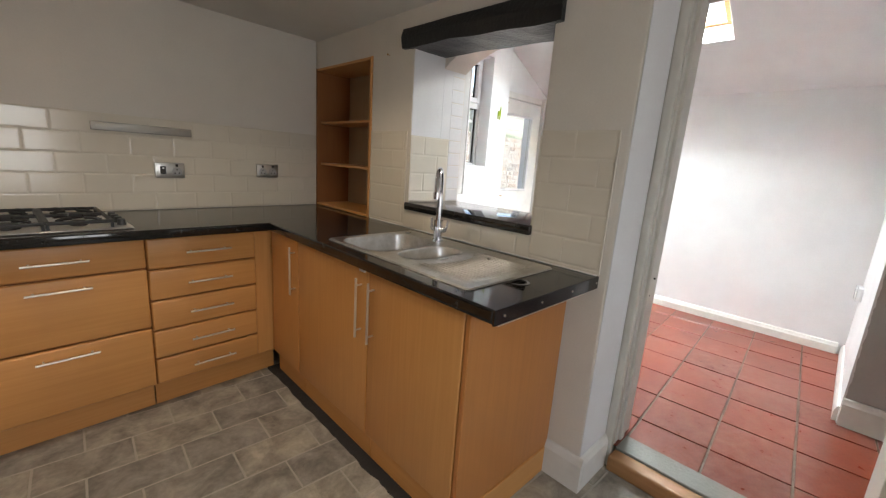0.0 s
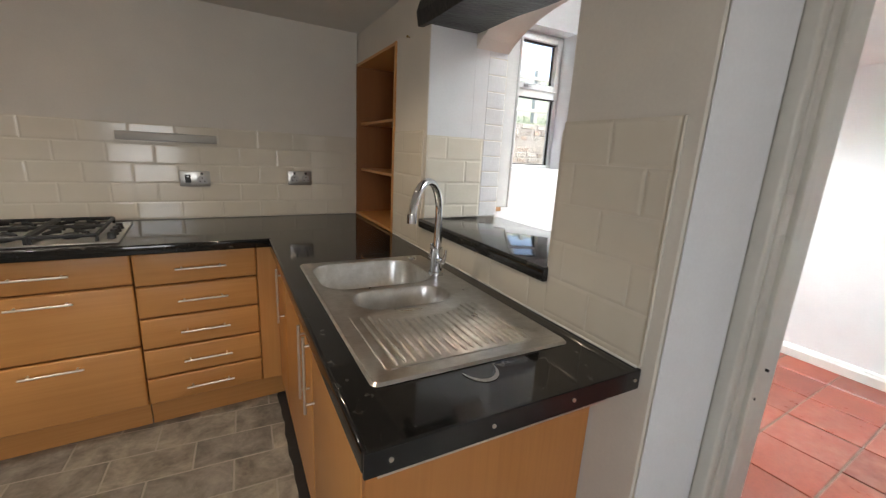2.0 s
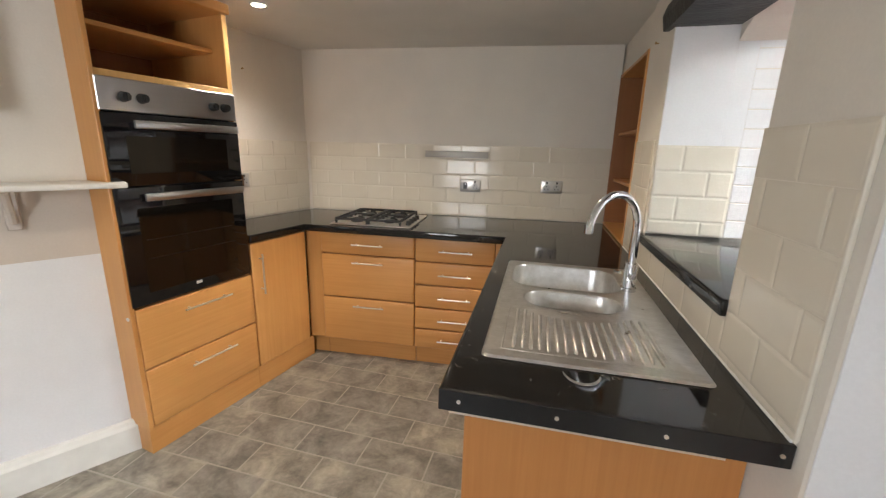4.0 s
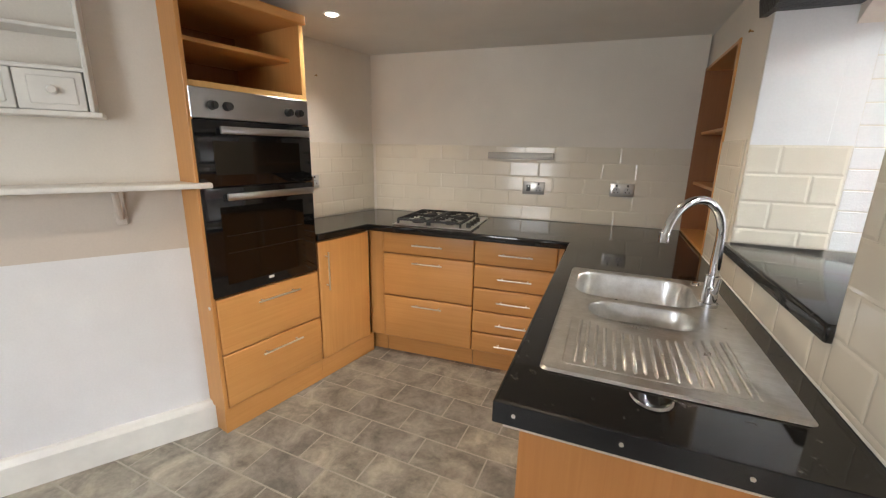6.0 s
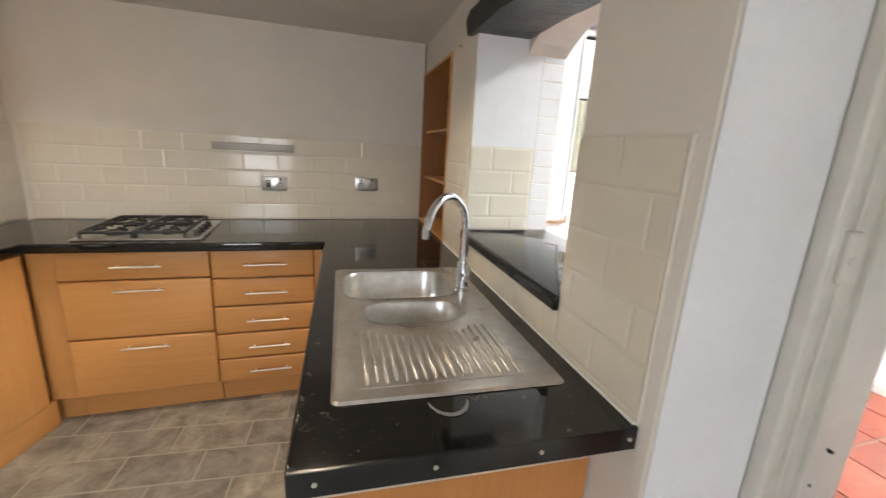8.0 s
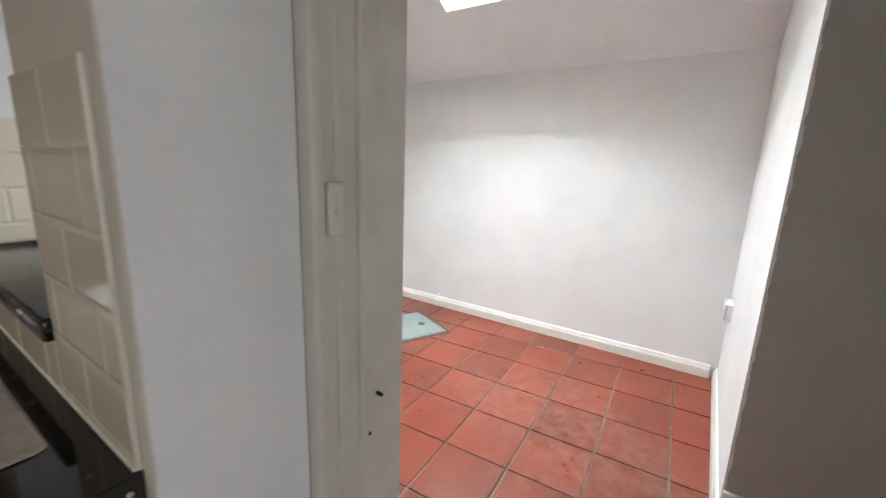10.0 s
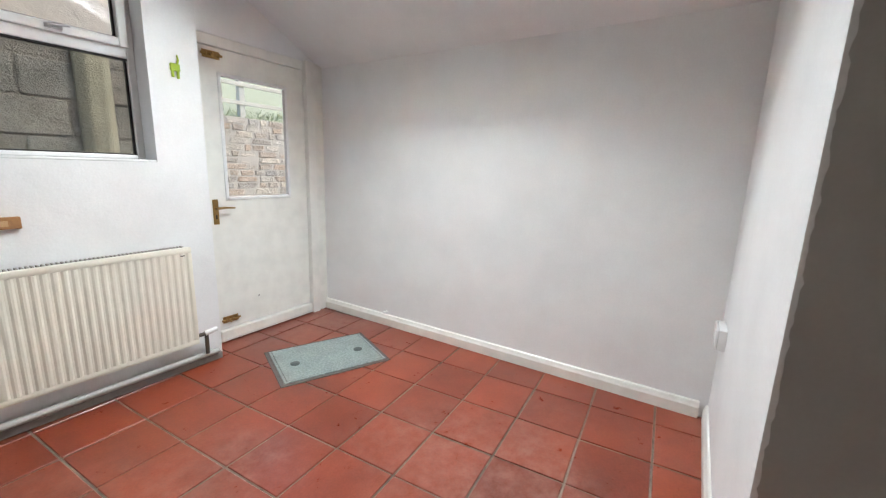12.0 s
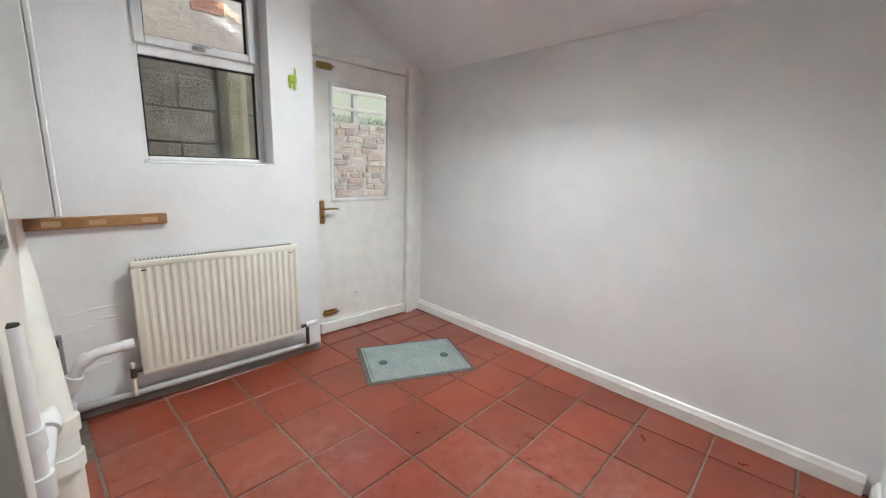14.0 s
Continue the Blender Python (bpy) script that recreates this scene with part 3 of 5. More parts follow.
def make_tap():
    t = thing("tap", pose(-0.125, 0.75, 0.915, 0, 0, 0), "tall chrome swan-neck mixer tap standing on the sink", "tap")
    part("base", cyl(cyl(bmesh.new(), (0, 0, 0), (0, 0, 0.012), 0.027, 28), (0, 0, 0.012), (0, 0, 0.10), 0.021, 28), CHROME, t, smooth=True)
    dx, dy = -0.74, -0.67
    pts = [(0, 0, 0.09), (0, 0, 0.15), (0, 0, 0.215)]
    R = 0.115
    for k in range(1, 15):
        a = math.pi * k / 14 * 0.93
        s = R - R * math.cos(a)
        pts.append((dx * s, dy * s, 0.225 + R * math.sin(a)))
    e = pts[-1]
    pts.append((e[0] + 0.004 * dx, e[1] + 0.004 * dy, e[2] - 0.02))
    part("spout", tube(bmesh.new(), pts, [0.015] * 2 + [0.0125] * (len(pts) - 3) + [0.0125], 18), CHROME, t, smooth=True)
    p = Vector(pts[-1])
    part("nozzle", cyl(bmesh.new(), p + Vector((0, 0, 0.02)), p - Vector((0, 0, 0.008)), 0.0145, 20), CHROME, t, smooth=True)
    for s in (1, -1):
        h = cyl(bmesh.new(), (0, 0, 0.055), (0.0, s * 0.045, 0.06), 0.012, 18)
        tube(h, [(0, s * 0.042, 0.058), (0.004, s * 0.052, 0.075), (0.006, s * 0.056, 0.105)], [0.009, 0.006, 0.005], 12)
        part("lever", h, CHROME, t, smooth=True)


make_tap()


# ---- cabinets ----
def bar_handle(parent, a, c, out, r=0.005):
    """A slim bar on two short posts; a and c its ends, out the way it stands off."""
    a, c, out = Vector(a), Vector(c), Vector(out)
    bm = cyl(bmesh.new(), a + out, c + out, r, 12)
    for k in (0.12, 0.88):
        p = a.lerp(c, k)
        cyl(bm, p, p + out, r * 0.8, 10)
    return part("handle", bm, NICKEL, parent, "slim satin metal bar handle", True)


def drawer_front(parent, x0, x1, z0, z1, y, mat=None, handle=True):
    """Front in the local xz plane, facing -y, with rounded edges."""
    f = part("drawer", B((x0 + 0.0015, y - 0.022, z0 + 0.0015), (x1 - 0.0015, y, z1 - 0.0015), 0.0095, 4), mat or BEECH_H, parent, smooth=True)
    if handle:
        cx, w = (x0 + x1) / 2 + 0.01, min(0.2, (x1 - x0) * 0.42)
        zz = z1 - 0.045 if z1 - z0 > 0.16 else (z0 + z1) / 2
        bar_handle(f, (cx - w / 2, y - 0.022, zz), (cx + w / 2, y - 0.022, zz), (0, -0.028, 0))
    return f


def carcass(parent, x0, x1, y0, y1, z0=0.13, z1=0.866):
    part("body", B((x0, y0, z0), (x1, y1, z1), 0.002), BEECH_SHADED, parent)


# drawers under the hob (local frame BACK: front towards -y)
FY = -0.575
u = thing("drawer_unit", BACK, "beech-effect kitchen unit with three deep drawers", "kitchen cabinet", "base cabinets")
carcass(u, -1.815, -1.205, FY, -0.01)
for z0, z1 in ((0.725, 0.862), (0.435, 0.722), (0.135, 0.432)):
    drawer_front(u, -1.815, -1.2015, z0, z1, FY)
part("plinth", B((-1.815, -0.53, 0.0), (-1.205, -0.512, 0.13)), BEECH_H, u, "beech-effect plinth")
u = thing("drawer_unit", BACK, "beech-effect kitchen unit with five shallow drawers", "kitchen cabinet", "base cabinets")
carcass(u, -1.2, -0.715, FY, -0.01)
zs = [0.135, 0.268, 0.412, 0.562, 0.712, 0.862]
for z0, z1 in zip(zs, zs[1:]):
    drawer_front(u, -1.2, -0.715, z0 + 0.001, z1 - 0.002, FY)
part("plinth", B((-1.2, -0.53, 0.0), (-0.60, -0.512, 0.13)), BEECH_H, u, "beech-effect plinth")
part("corner_filler", B((-0.713, FY - 0.004, 0.131), (-0.56, FY + 0.014, 0.866), 0.003), BEECH, u, "plain beech-effect corner filler")
u = thing("corner_post", BACK, "plain beech-effect corner filler between two kitchen units", "kitchen cabinet")
part("panel", B((-1.925, FY - 0.004, 0.131), (-1.818, FY + 0.014, 0.866), 0.003), BEECH, u)
part("plinth", B((-1.93, -0.53, 0.0), (-1.818, -0.512, 0.13)), BEECH_H, u)


def door_unit(y0, y1, handle_y, label):
    """Base cupboard under the sink: front faces -x at x = -0.585."""
    t = thing("base_cupboard", pose(0, 0, 0), label, "kitchen cabinet", "base cabinets")
    part("body", B((-0.565, y0, 0.13), (-0.02, y1, 0.72), 0.002), BEECH_SHADED, t)
    d = part("door", B((-0.587, y0 + 0.0015, 0.135), (-0.566, y1 - 0.0015, 0.862), 0.006, 3), BEECH, t, smooth=True)
    bar_handle(d, (-0.587, handle_y, 0.57), (-0.587, handle_y, 0.82), (-0.028, 0, 0))
    part("plinth", B((-0.553, y0 + 0.001, 0.0036), (-0.536, y1 - 0.001, 0.13)), BEECH_L, t, "beech-effect plinth")
    return t, d


t, d = door_unit(0.13, 0.64, 0.605, "beech-effect cupboard at the open end of the worktop")
part("end_panel", B((-0.585, 0.108, 0.12), (-0.003, 0.127, 0.866), 0.002), BEECH_END_SHADED, t, "tall beech-effect end panel, coloured darker and redder for its shade")
part("end_plinth", B((-0.585, 0.104, 0.0), (-0.003, 0.127, 0.118), 0.002), BEECH_H, t, "beech-effect plinth return")
part("end_rail", tube(bmesh.new(), [(-0.50, 0.107, 0.853), (-0.50, 0.085, 0.853), (-0.40, 0.085, 0.853), (-0.25, 0.085, 0.853), (-0.25, 0.107, 0.853)], 0.005, 10), NICKEL, t, "slim metal towel rail", True)
t, d = door_unit(0.642, 1.268, 0.69, "beech-effect cupboard under the sink bowls")
part("child_lock", B((-0.596, 0.66, 0.845), (-0.586, 0.70, 0.872), 0.004, 2), UPVC, d, "small white plastic catch", True)
t, d = door_unit(1.27, 1.605, 1.305, "narrow beech-effect corner cupboard beside the sink unit")

# thin near-black strip on the floor, its front edge wavering along the plinth
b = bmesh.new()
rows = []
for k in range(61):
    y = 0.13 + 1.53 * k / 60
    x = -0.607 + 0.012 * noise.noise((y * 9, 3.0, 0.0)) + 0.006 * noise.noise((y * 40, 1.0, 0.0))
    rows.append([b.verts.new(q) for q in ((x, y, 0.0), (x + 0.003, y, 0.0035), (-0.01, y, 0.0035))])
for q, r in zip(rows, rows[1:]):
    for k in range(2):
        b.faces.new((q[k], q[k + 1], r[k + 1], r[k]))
struct("floor_dark_strip", b, plaster("near_black_strip", (0.035, 0.032, 0.029), 0.9, 0.6, 14), "near-black floor strip with an uneven edge along the cupboard plinth", "floor")

# left run (local frame LEFT: front faces +x)
def left_front(parent, y0, y1, z0, z1, name="drawer", mat=None):
    return part(name, B((0.0, y0 + 0.0015, z0 + 0.0015), (0.022, y1 - 0.0015, z1 - 0.0015), 0.007, 3), mat or BEECH_L, parent, smooth=True)


tw = thing("oven_tower", LEFT, "tall beech-effect oven housing with open shelves above and two drawers", "kitchen cabinet")
TD = -0.57
part("side_panel", B((TD, 0.0, 0.128), (0.02, 0.019, 2.0), 0.002), BEECH, tw, "full-height beech-effect side panel")
part("side_panel", B((TD, 0.581, 0.13), (0.0, 0.600, 2.0), 0.002), BEECH, tw)
part("back_panel", B((TD, 0.02, 0.13), (TD + 0.012, 0.58, 1.99)), BEECH_SHADED, tw)
part("lower_box", B((TD + 0.012, 0.02, 0.13), (-0.002, 0.58, 0.70)), BEECH_SHADED, tw)
for z, x1 in ((1.615, 0.0), (1.80, -0.08), (1.965, 0.0)):
    part("shelf", B((TD + 0.013, 0.0195, z), (x1, 0.5805, z + (0.02 if z != 1.965 else 0.035)), 0.003), BEECH_L, tw, "beech-effect shelf")
part("cornice", B((-0.01, -0.004, 1.965), (0.03, 0.606, 2.01), 0.008, 2), BEECH_L, tw, "rounded beech-effect cornice")
part("front_edge", B((-0.002, 0.578, 1.60), (0.004, 0.602, 1.965)), wood("pale_beech_edge", (0.72, 0.45, 0.17), (0.62, 0.36, 0.12), 0.3), tw, "pale lipping")
for z0, z1 in ((0.415, 0.695), (0.135, 0.412)):
    d = left_front(tw, 0.02, 0.60, z0, z1)
    bar_handle(d, (0.022, 0.21, z1 - 0.06), (0.022, 0.45, z1 - 0.06), (0.028, 0, 0))
part("plinth", B((-0.012, 0.004, 0.0), (0.006, 0.60, 0.128)), BEECH_L, tw, "beech-effect plinth")
part("plinth_return", B((TD, 0.004, 0.0), (-0.0125, 0.018, 0.127)), BEECH_L, tw, "beech-effect plinth return")
part("shelf_edge", B((0.0005, 0.02, 1.612), (0.006, 0.577, 1.638), 0.001), bpy.data.materials["pale_beech_edge"], tw, "pale lipping")
part("hinge_cap", cyl(bmesh.new(), (0.0, -0.003, 0.66), (0.0, 0.0, 0.66), 0.008, 14), UPVC, tw, "white screw cap")

ov = thing("double_oven", LEFT, "built-in double oven, black glass doors and brushed steel panel", "oven")
part("casing", B((-0.52, 0.03, 0.705), (0.0, 0.57, 1.605)), DARK, ov)
pn = part("control_panel", B((0.001, 0.012, 1.49), (0.024, 0.592, 1.612), 0.003), BRUSHED, ov, "brushed stainless control panel")
for y in (0.10, 0.165, 0.47, 0.53):
    k = cyl(bmesh.new(), (0.024, y, 1.545), (0.050, y, 1.545), 0.020, 22, 0.016)
    box(k, (0.048, y - 0.003, 1.530), (0.056, y + 0.003, 1.560), 0.001)
    part("knob", k, BLACK, pn, "round black control knob", True)
for z0, z1, nm in ((1.205, 1.485, "upper_door"), (0.705, 1.200, "lower_door")):
    d = part(nm, B((0.001, 0.012, z0), (0.026, 0.592, z1), 0.004, 2), OVEN_GLASS, ov, "black glass oven door", True)
    part("window", B((0.0262, 0.085, z0 + 0.05), (0.0275, 0.52, z1 - 0.085)), painted("dark_window_tint", (0.007, 0.006, 0.005), 0.06, 0.0), d, "dark oven window")
    hz = z1 - 0.04
    h = B((0.046, 0.11, hz - 0.016), (0.06, 0.57, hz + 0.016), 0.004, 2)
    for y in (0.13, 0.55):
        box(h, (0.026, y - 0.008, hz - 0.01), (0.048, y + 0.008, hz + 0.01))
    part("handle", h, BRUSHED, d, "flat brushed steel door handle", True)
part("badge", B((0.0262, 0.29, 0.735), (0.0272, 0.318, 0.748)), UPVC, ov, "tiny pale badge")
for z in (0.90, 0.98):
    part("oven_rack", B((0.0276, 0.10, z), (0.0279, 0.505, z + 0.003)), painted("rack_glint", (0.022, 0.015, 0.01), 0.3, 0.0), ov, "wire shelf seen through the glass")
part("clip", B((-0.01, 0.60, 1.17), (0.012, 0.615, 1.23), 0.003), CHROME, ov, "small metal side catch")

t = thing("base_cupboard", LEFT, "beech-effect base cupboard with a vertical bar handle", "kitchen cabinet", "base cabinets")
part("body", B((-0.41, 0.606, 0.13), (0.0, 1.015, 0.866), 0.002), BEECH_SHADED, t)
d = left_front(t, 0.606, 1.015, 0.135, 0.862, "door", BEECH)
bar_handle(d, (0.022, 0.655, 0.57), (0.022, 0.655, 0.80), (0.028, 0, 0))
part("plinth", B((-0.012, 0.602, 0.0), (0.006, 1.06, 0.13)), BEECH_L, t, "beech-effect plinth")


# ---- hob ----
def make_hob():
    t = thing("gas_hob", BACK @ pose(-1.49, -0.345, 0.911), "four-burner gas hob, steel plate and black pan supports", "hob")
    part("plate", box(bmesh.new(), (-0.29, -0.245, 0.0), (0.29, 0.245, 0.008), 0.004, 2), STEEL, t, "stainless steel plate", True)
    for x, y, r in ((-0.14, 0.11, 0.036), (0.10, 0.11, 0.045), (-0.14, -0.12, 0.045), (0.10, -0.12, 0.03)):
        bm = cyl(bmesh.new(), (x, y, 0.008), (x, y, 0.02), r * 1.1, 24, r)
        cyl(bm, (x, y, 0.02), (x, y, 0.027), r * 0.9, 24)
        part("burner", bm, IRON, t, "black burner cap", True)
    for x0 in (-0.255, -0.015):
        bm = bmesh.new()
        x1 = x0 + 0.225
        for y in (-0.22, 0.0, 0.21):
            box(bm, (x0, y - 0.008, 0.028), (x1, y + 0.008, 0.042), 0.003)
        for x in (x0, x1):
            box(bm, (x - 0.008, -0.22, 0.028), (x + 0.008, 0.21, 0.042), 0.003)
            for y in (-0.22, 0.21):
                box(bm, (x - 0.006, y - 0.006, 0.007), (x + 0.006, y + 0.006, 0.034))
        for yc in (-0.12, 0.11):
            xc = (x0 + x1) / 2
            for k in range(4):
                a = radians(45 + 90 * k)
                p = Vector((xc + 0.035 * math.cos(a), yc + 0.035 * math.sin(a), 0.042))
                q = Vector((xc + 0.11 * math.cos(a), yc + 0.09 * math.sin(a), 0.037))
                tube(bm, [p, p.lerp(q, 0.5) + Vector((0, 0, 0.004)), q], 0.008, 6)
        part("pan_support", bm, IRON, t, "black cast iron pan support")
    for k in range(4):
        y = -0.17 + k * 0.075
        part("knob", cyl(bmesh.new(), (0.255, y, 0.008), (0.255, y, 0.034), 0.019, 20, 0.015), BLACK, t, "black control knob", True)
    for c in t.children:
        c.data.transform(Matrix.Diagonal((0.89, 1.0, 1.0, 1.0)))


make_hob()


# ---- sockets, rail ----
def socket(m, label, switched=False):
    """Double steel plate: two outlets, or one outlet and a fused switch."""
    t = thing("power_socket", m, label, "socket", "wall sockets")
    part("plate", B((-0.073, -0.010, -0.043), (0.073, 0.0, 0.043), 0.004, 2), PLATE, t, "brushed steel plate", True)
    for x in (-0.034, 0.034):
        if switched and x < 0:
            part("rocker", B((x - 0.014, -0.015, -0.022), (x + 0.014, -0.0095, 0.022), 0.002), BLACK, t, "black rocker switch")
            part("pilot", B((x - 0.004, -0.0165, 0.008), (x + 0.004, -0.0145, 0.016)), UPVC, t, "small white mark")
            continue
        face = prism(bmesh.new(), [(-0.024, -0.026), (0.024, -0.026), (0.024, 0.002), (0.012, 0.016), (-0.012, 0.016), (-0.024, 0.002)], 0.0, 0.003)
        bmesh.ops.transform(face, matrix=pose(x, -0.0095, 0, 90, 0, 0), verts=face.verts[:])
        part("outlet", face, OUTLET, t, "pale grey moulded outlet")
        holes = bmesh.new()
        for dx, dz in ((0.0, 0.004), (-0.011, -0.015), (0.011, -0.015)):
            box(holes, (x + dx - 0.0025, -0.0132, dz - 0.004), (x + dx + 0.0025, -0.0124, dz + 0.004))
        part("pin_holes", holes, DARK, t, "dark pin holes")
        part("rocker", B((x - 0.006, -0.0145, 0.02), (x + 0.006, -0.0095, 0.035), 0.0015), BLACK, t, "black rocker switch")


socket(BACK @ pose(-0.94, -0.011, 1.135), "brushed steel plate with a black switch and one pale outlet", True)
socket(BACK @ pose(-0.375, -0.011, 1.147), "brushed steel double socket with pale outlets on the tiles")
socket(LEFT @ pose(-0.409, 0.92, 1.16, 0, 0, 90), "brushed steel socket beside the oven tower")
t = thing("knife_rail", BACK @ pose(-1.045, -0.011, 1.35), "narrow brushed steel magnetic rail fixed to the tiles", "knife rail")
part("bar", B((-0.225, -0.016, -0.022), (0.225, 0.0, 0.022), 0.004, 2), SATIN, t, smooth=True)
for x in (-0.2, 0.2, 0.0):
    part("screw", cyl(bmesh.new(), (x, -0.0175, 0), (x, -0.0155, 0), 0.005, 10), SATIN, t)

# ---- recess shelving ----
t = thing("recess_shelves", pose(0, 1.52, 0.895), "beech-effect open shelving built into the wall recess", "shelving")
D, H, Wd = 0.262, 0.972, 0.695
part("back_panel", B((0.255, 0.002, 0.0), (0.268, Wd, H)), wood("pale_back_panel", (0.50, 0.38, 0.24), (0.42, 0.31, 0.19), 0.5), t, "pale back panel")
# the far side takes the shade-darkened beech, the near side the plain one
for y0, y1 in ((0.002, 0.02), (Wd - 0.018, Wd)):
    part("side", B((-0.008, y0, 0.0), (0.255, y1, H), 0.001), BEECH_SHADED if y0 > 0.1 else BEECH, t)
for z, x0 in ((0.018, -0.012), (0.31, 0.02), (0.60, 0.02), (H - 0.018, -0.008)):
    part("shelf", B((x0, 0.02, z), (0.255, Wd - 0.018, z + 0.016), 0.002), BEECH_L, t)

# ---- serving hatch ----
t = thing("hatch_sill", pose(0, 0.315, 1.012), "black gloss laminate sill lining the serving hatch", "sill")
part("slab", B((-0.022, -0.008, 0.0), (0.398, 0.836, 0.042), 0.008, 3), WORKTOP, t, smooth=True)
b = bmesh.new()
n = 16
rows = []
for i in range(n + 1):
    y = 0.275 + 0.95 * i / n
    lift = 0.028 * (i / n) + 0.012 * noise.noise((y * 4, 0, 0))
    ring = [(-0.022 + 0.008 * noise.noise((y * 5, 1, 0)), 1.835 + lift), (-0.03 + 0.006 * noise.noise((y * 7, 2, 0)), 1.89 + lift), (-0.018, 1.95 + lift * 0.3), (0.222, 1.95), (0.222, 1.842 + lift * 0.7), (0.09, 1.834 + lift + 0.008 * noise.noise((y * 6, 3, 0)))]
    rows.append([b.verts.new((x, y, z)) for x, z in ring])
for p, q in zip(rows, rows[1:]):
    for k in range(6):
        b.faces.new((p[k], p[(k + 1) % 6], q[(k + 1) % 6], q[k]))
b.faces.new(rows[0][::-1])
b.faces.new(rows[-1])
t = thing("timber_lintel", pose(0, 0, 0), "rough-hewn timber lintel painted black over the serving hatch", "beam")
part("beam", b, BEAM, t)

# ---- skirtings ----
def skirting(name, m, length, h=0.14, d=0.02, mat=None, label="white painted timber skirting board"):
    bm = bmesh.new()
    prof = [(0, 0), (d, 0), (d, h - 0.03), (d * 0.75, h - 0.018), (d * 0.55, h - 0.004), (d * 0.3, h), (0, h)]
    a = [bm.verts.new((0, -y, z)) for y, z in prof]
    c = [bm.verts.new((length, -y, z)) for y, z in prof]
    for k in range(len(prof)):
        bm.faces.new((a[k], a[(k + 1) % len(prof)], c[(k + 1) % len(prof)], c[k]))
    bm.faces.new(a[::-1])
    bm.faces.new(c)
    o = tagged(obj(name, bm, mat or GLOSS), label, "skirting board", kind="structure")
    o.matrix_world = ORIGIN @ m
    return o


skirting("baseboard_splayed", SPLAY @ pose(0.0, -3.2, 0, 0, 0, 90), 3.215, 0.15, 0.032)
skirting("baseboard_return", pose(0.0, -0.041, 0.0), 0.24, 0.15, 0.022)
skirting("baseboard_pier", pose(-0.001, 0.107, 0.0, 0, 0, -90), 0.148 + 0.022, 0.15, 0.022)
ORIGIN = TILED
skirting("baseboard_long", pose(2.709, 2.08, UZ, 0, 0, -90), 2.72, 0.085, 0.022)
skirting("baseboard_nib", pose(1.445, -0.68, UZ, 0, 0, -90), 1.6, 0.15, 0.022)
skirting("baseboard_short", pose(2.688, -0.678, UZ, 0, 0, 180), 1.22, 0.085, 0.02)

# ---- doorway between the rooms ----
ORIGIN = Matrix.Identity(4)
df = thing("door_frame", pose(0, 0, 0), "old cream gloss door frame with keep plate, no door", "door frame", kind="structure")
part("jamb", B((0.245, -0.068, 0.0), (0.474, -0.041, 1.99), 0.004, 2), FRAME, df)
part("stop", B((0.335, -0.082, 0.085), (0.375, -0.066, 1.96), 0.004, 2), FRAME, df)
part("bead", B((0.235, -0.078, 0.0), (0.262, -0.041, 1.99), 0.008, 3), FRAME, df, smooth=True)
part("bead", B((0.285, -0.074, 0.085), (0.30, -0.066, 1.97), 0.004, 2), FRAME, df, smooth=True)
part("jamb", B((0.245, -0.869, 0.0), (0.474, -0.842, 1.99), 0.004, 2), FRAME, df)
part("head", B((0.245, -0.842, 1.96), (0.474, -0.068, 1.99), 0.004, 2), FRAME, df)
part("architrave", B((0.401, -0.045, 0.085), (0.422, 0.03, 1.99), 0.005, 2), FRAME, df)
kp = bmesh.new()
box(kp, (0.265, -0.082, 1.21), (0.30, -0.066, 1.30), 0.006, 2)
cyl(kp, (0.282, -0.084, 1.25), (0.282, -0.076, 1.25), 0.007, 12)
part("keep", kp, FRAME, df, "painted-over latch keep")
for z, x in ((0.79, 0.355), (0.86, 0.39)):
    part("screw_hole", cyl(bmesh.new(), (x, -0.0835, z), (x, -0.066, z), 0.004, 8), DARK, df, "dark screw hole")
t = thing("threshold", pose(0, 0, 0), "worn timber threshold with a grey metal strip", "threshold", kind="structure")
part("nosing", B((0.205, -0.87, 0.0), (0.285, -0.079, 0.072), 0.012, 3), OAK, t, "worn varnished oak nosing", True)
part("strip", B((0.28, -0.842, 0.06), (0.405, -0.083, 0.082), 0.003), painted("dull_grey_strip", (0.22, 0.22, 0.2), 0.35, 0.3), t, "dull grey strip")

# ---- splayed wall: shelf, bracket, small cabinet ----
t = thing("wall_shelf", SPLAY @ pose(0, 0, 1.205), "narrow white painted wall shelf on a bracket", "shelf")
part("board", B((0.001, -1.2, 0.0), (0.165, 0.105, 0.022), 0.006, 3), GLOSS, t, smooth=True)
bm = bmesh.new()
box(bm, (0.001, -0.245, -0.15), (0.02, -0.205, -0.001), 0.003)
tube(bm, [(0.02, -0.225, -0.12), (0.06, -0.225, -0.075), (0.10, -0.225, -0.02), (0.12, -0.225, -0.002)], 0.012, 8)
part("bracket", bm, BEIGE, t, "beige painted shaped bracket", True)
t = thing("spice_cabinet", SPLAY @ pose(0, 0, 1.47), "small white painted wall cabinet, open shelf over little drawers", "wall cabinet")
y1, y0 = -0.235, -0.80
for lo, hi in (((0.001, y0, 0.0), (0.15, y1 + 0.02, 0.018)), ((0.001, y0, 0.15), (0.14, y1, 0.165)), ((0.001, y0, 0.28), (0.13, y1 - 0.015, 0.293)), ((0.001, y0, 0.52), (0.15, y1 + 0.02, 0.54))):
    part("shelf", B(lo, hi, 0.004, 2), GLOSS, t)
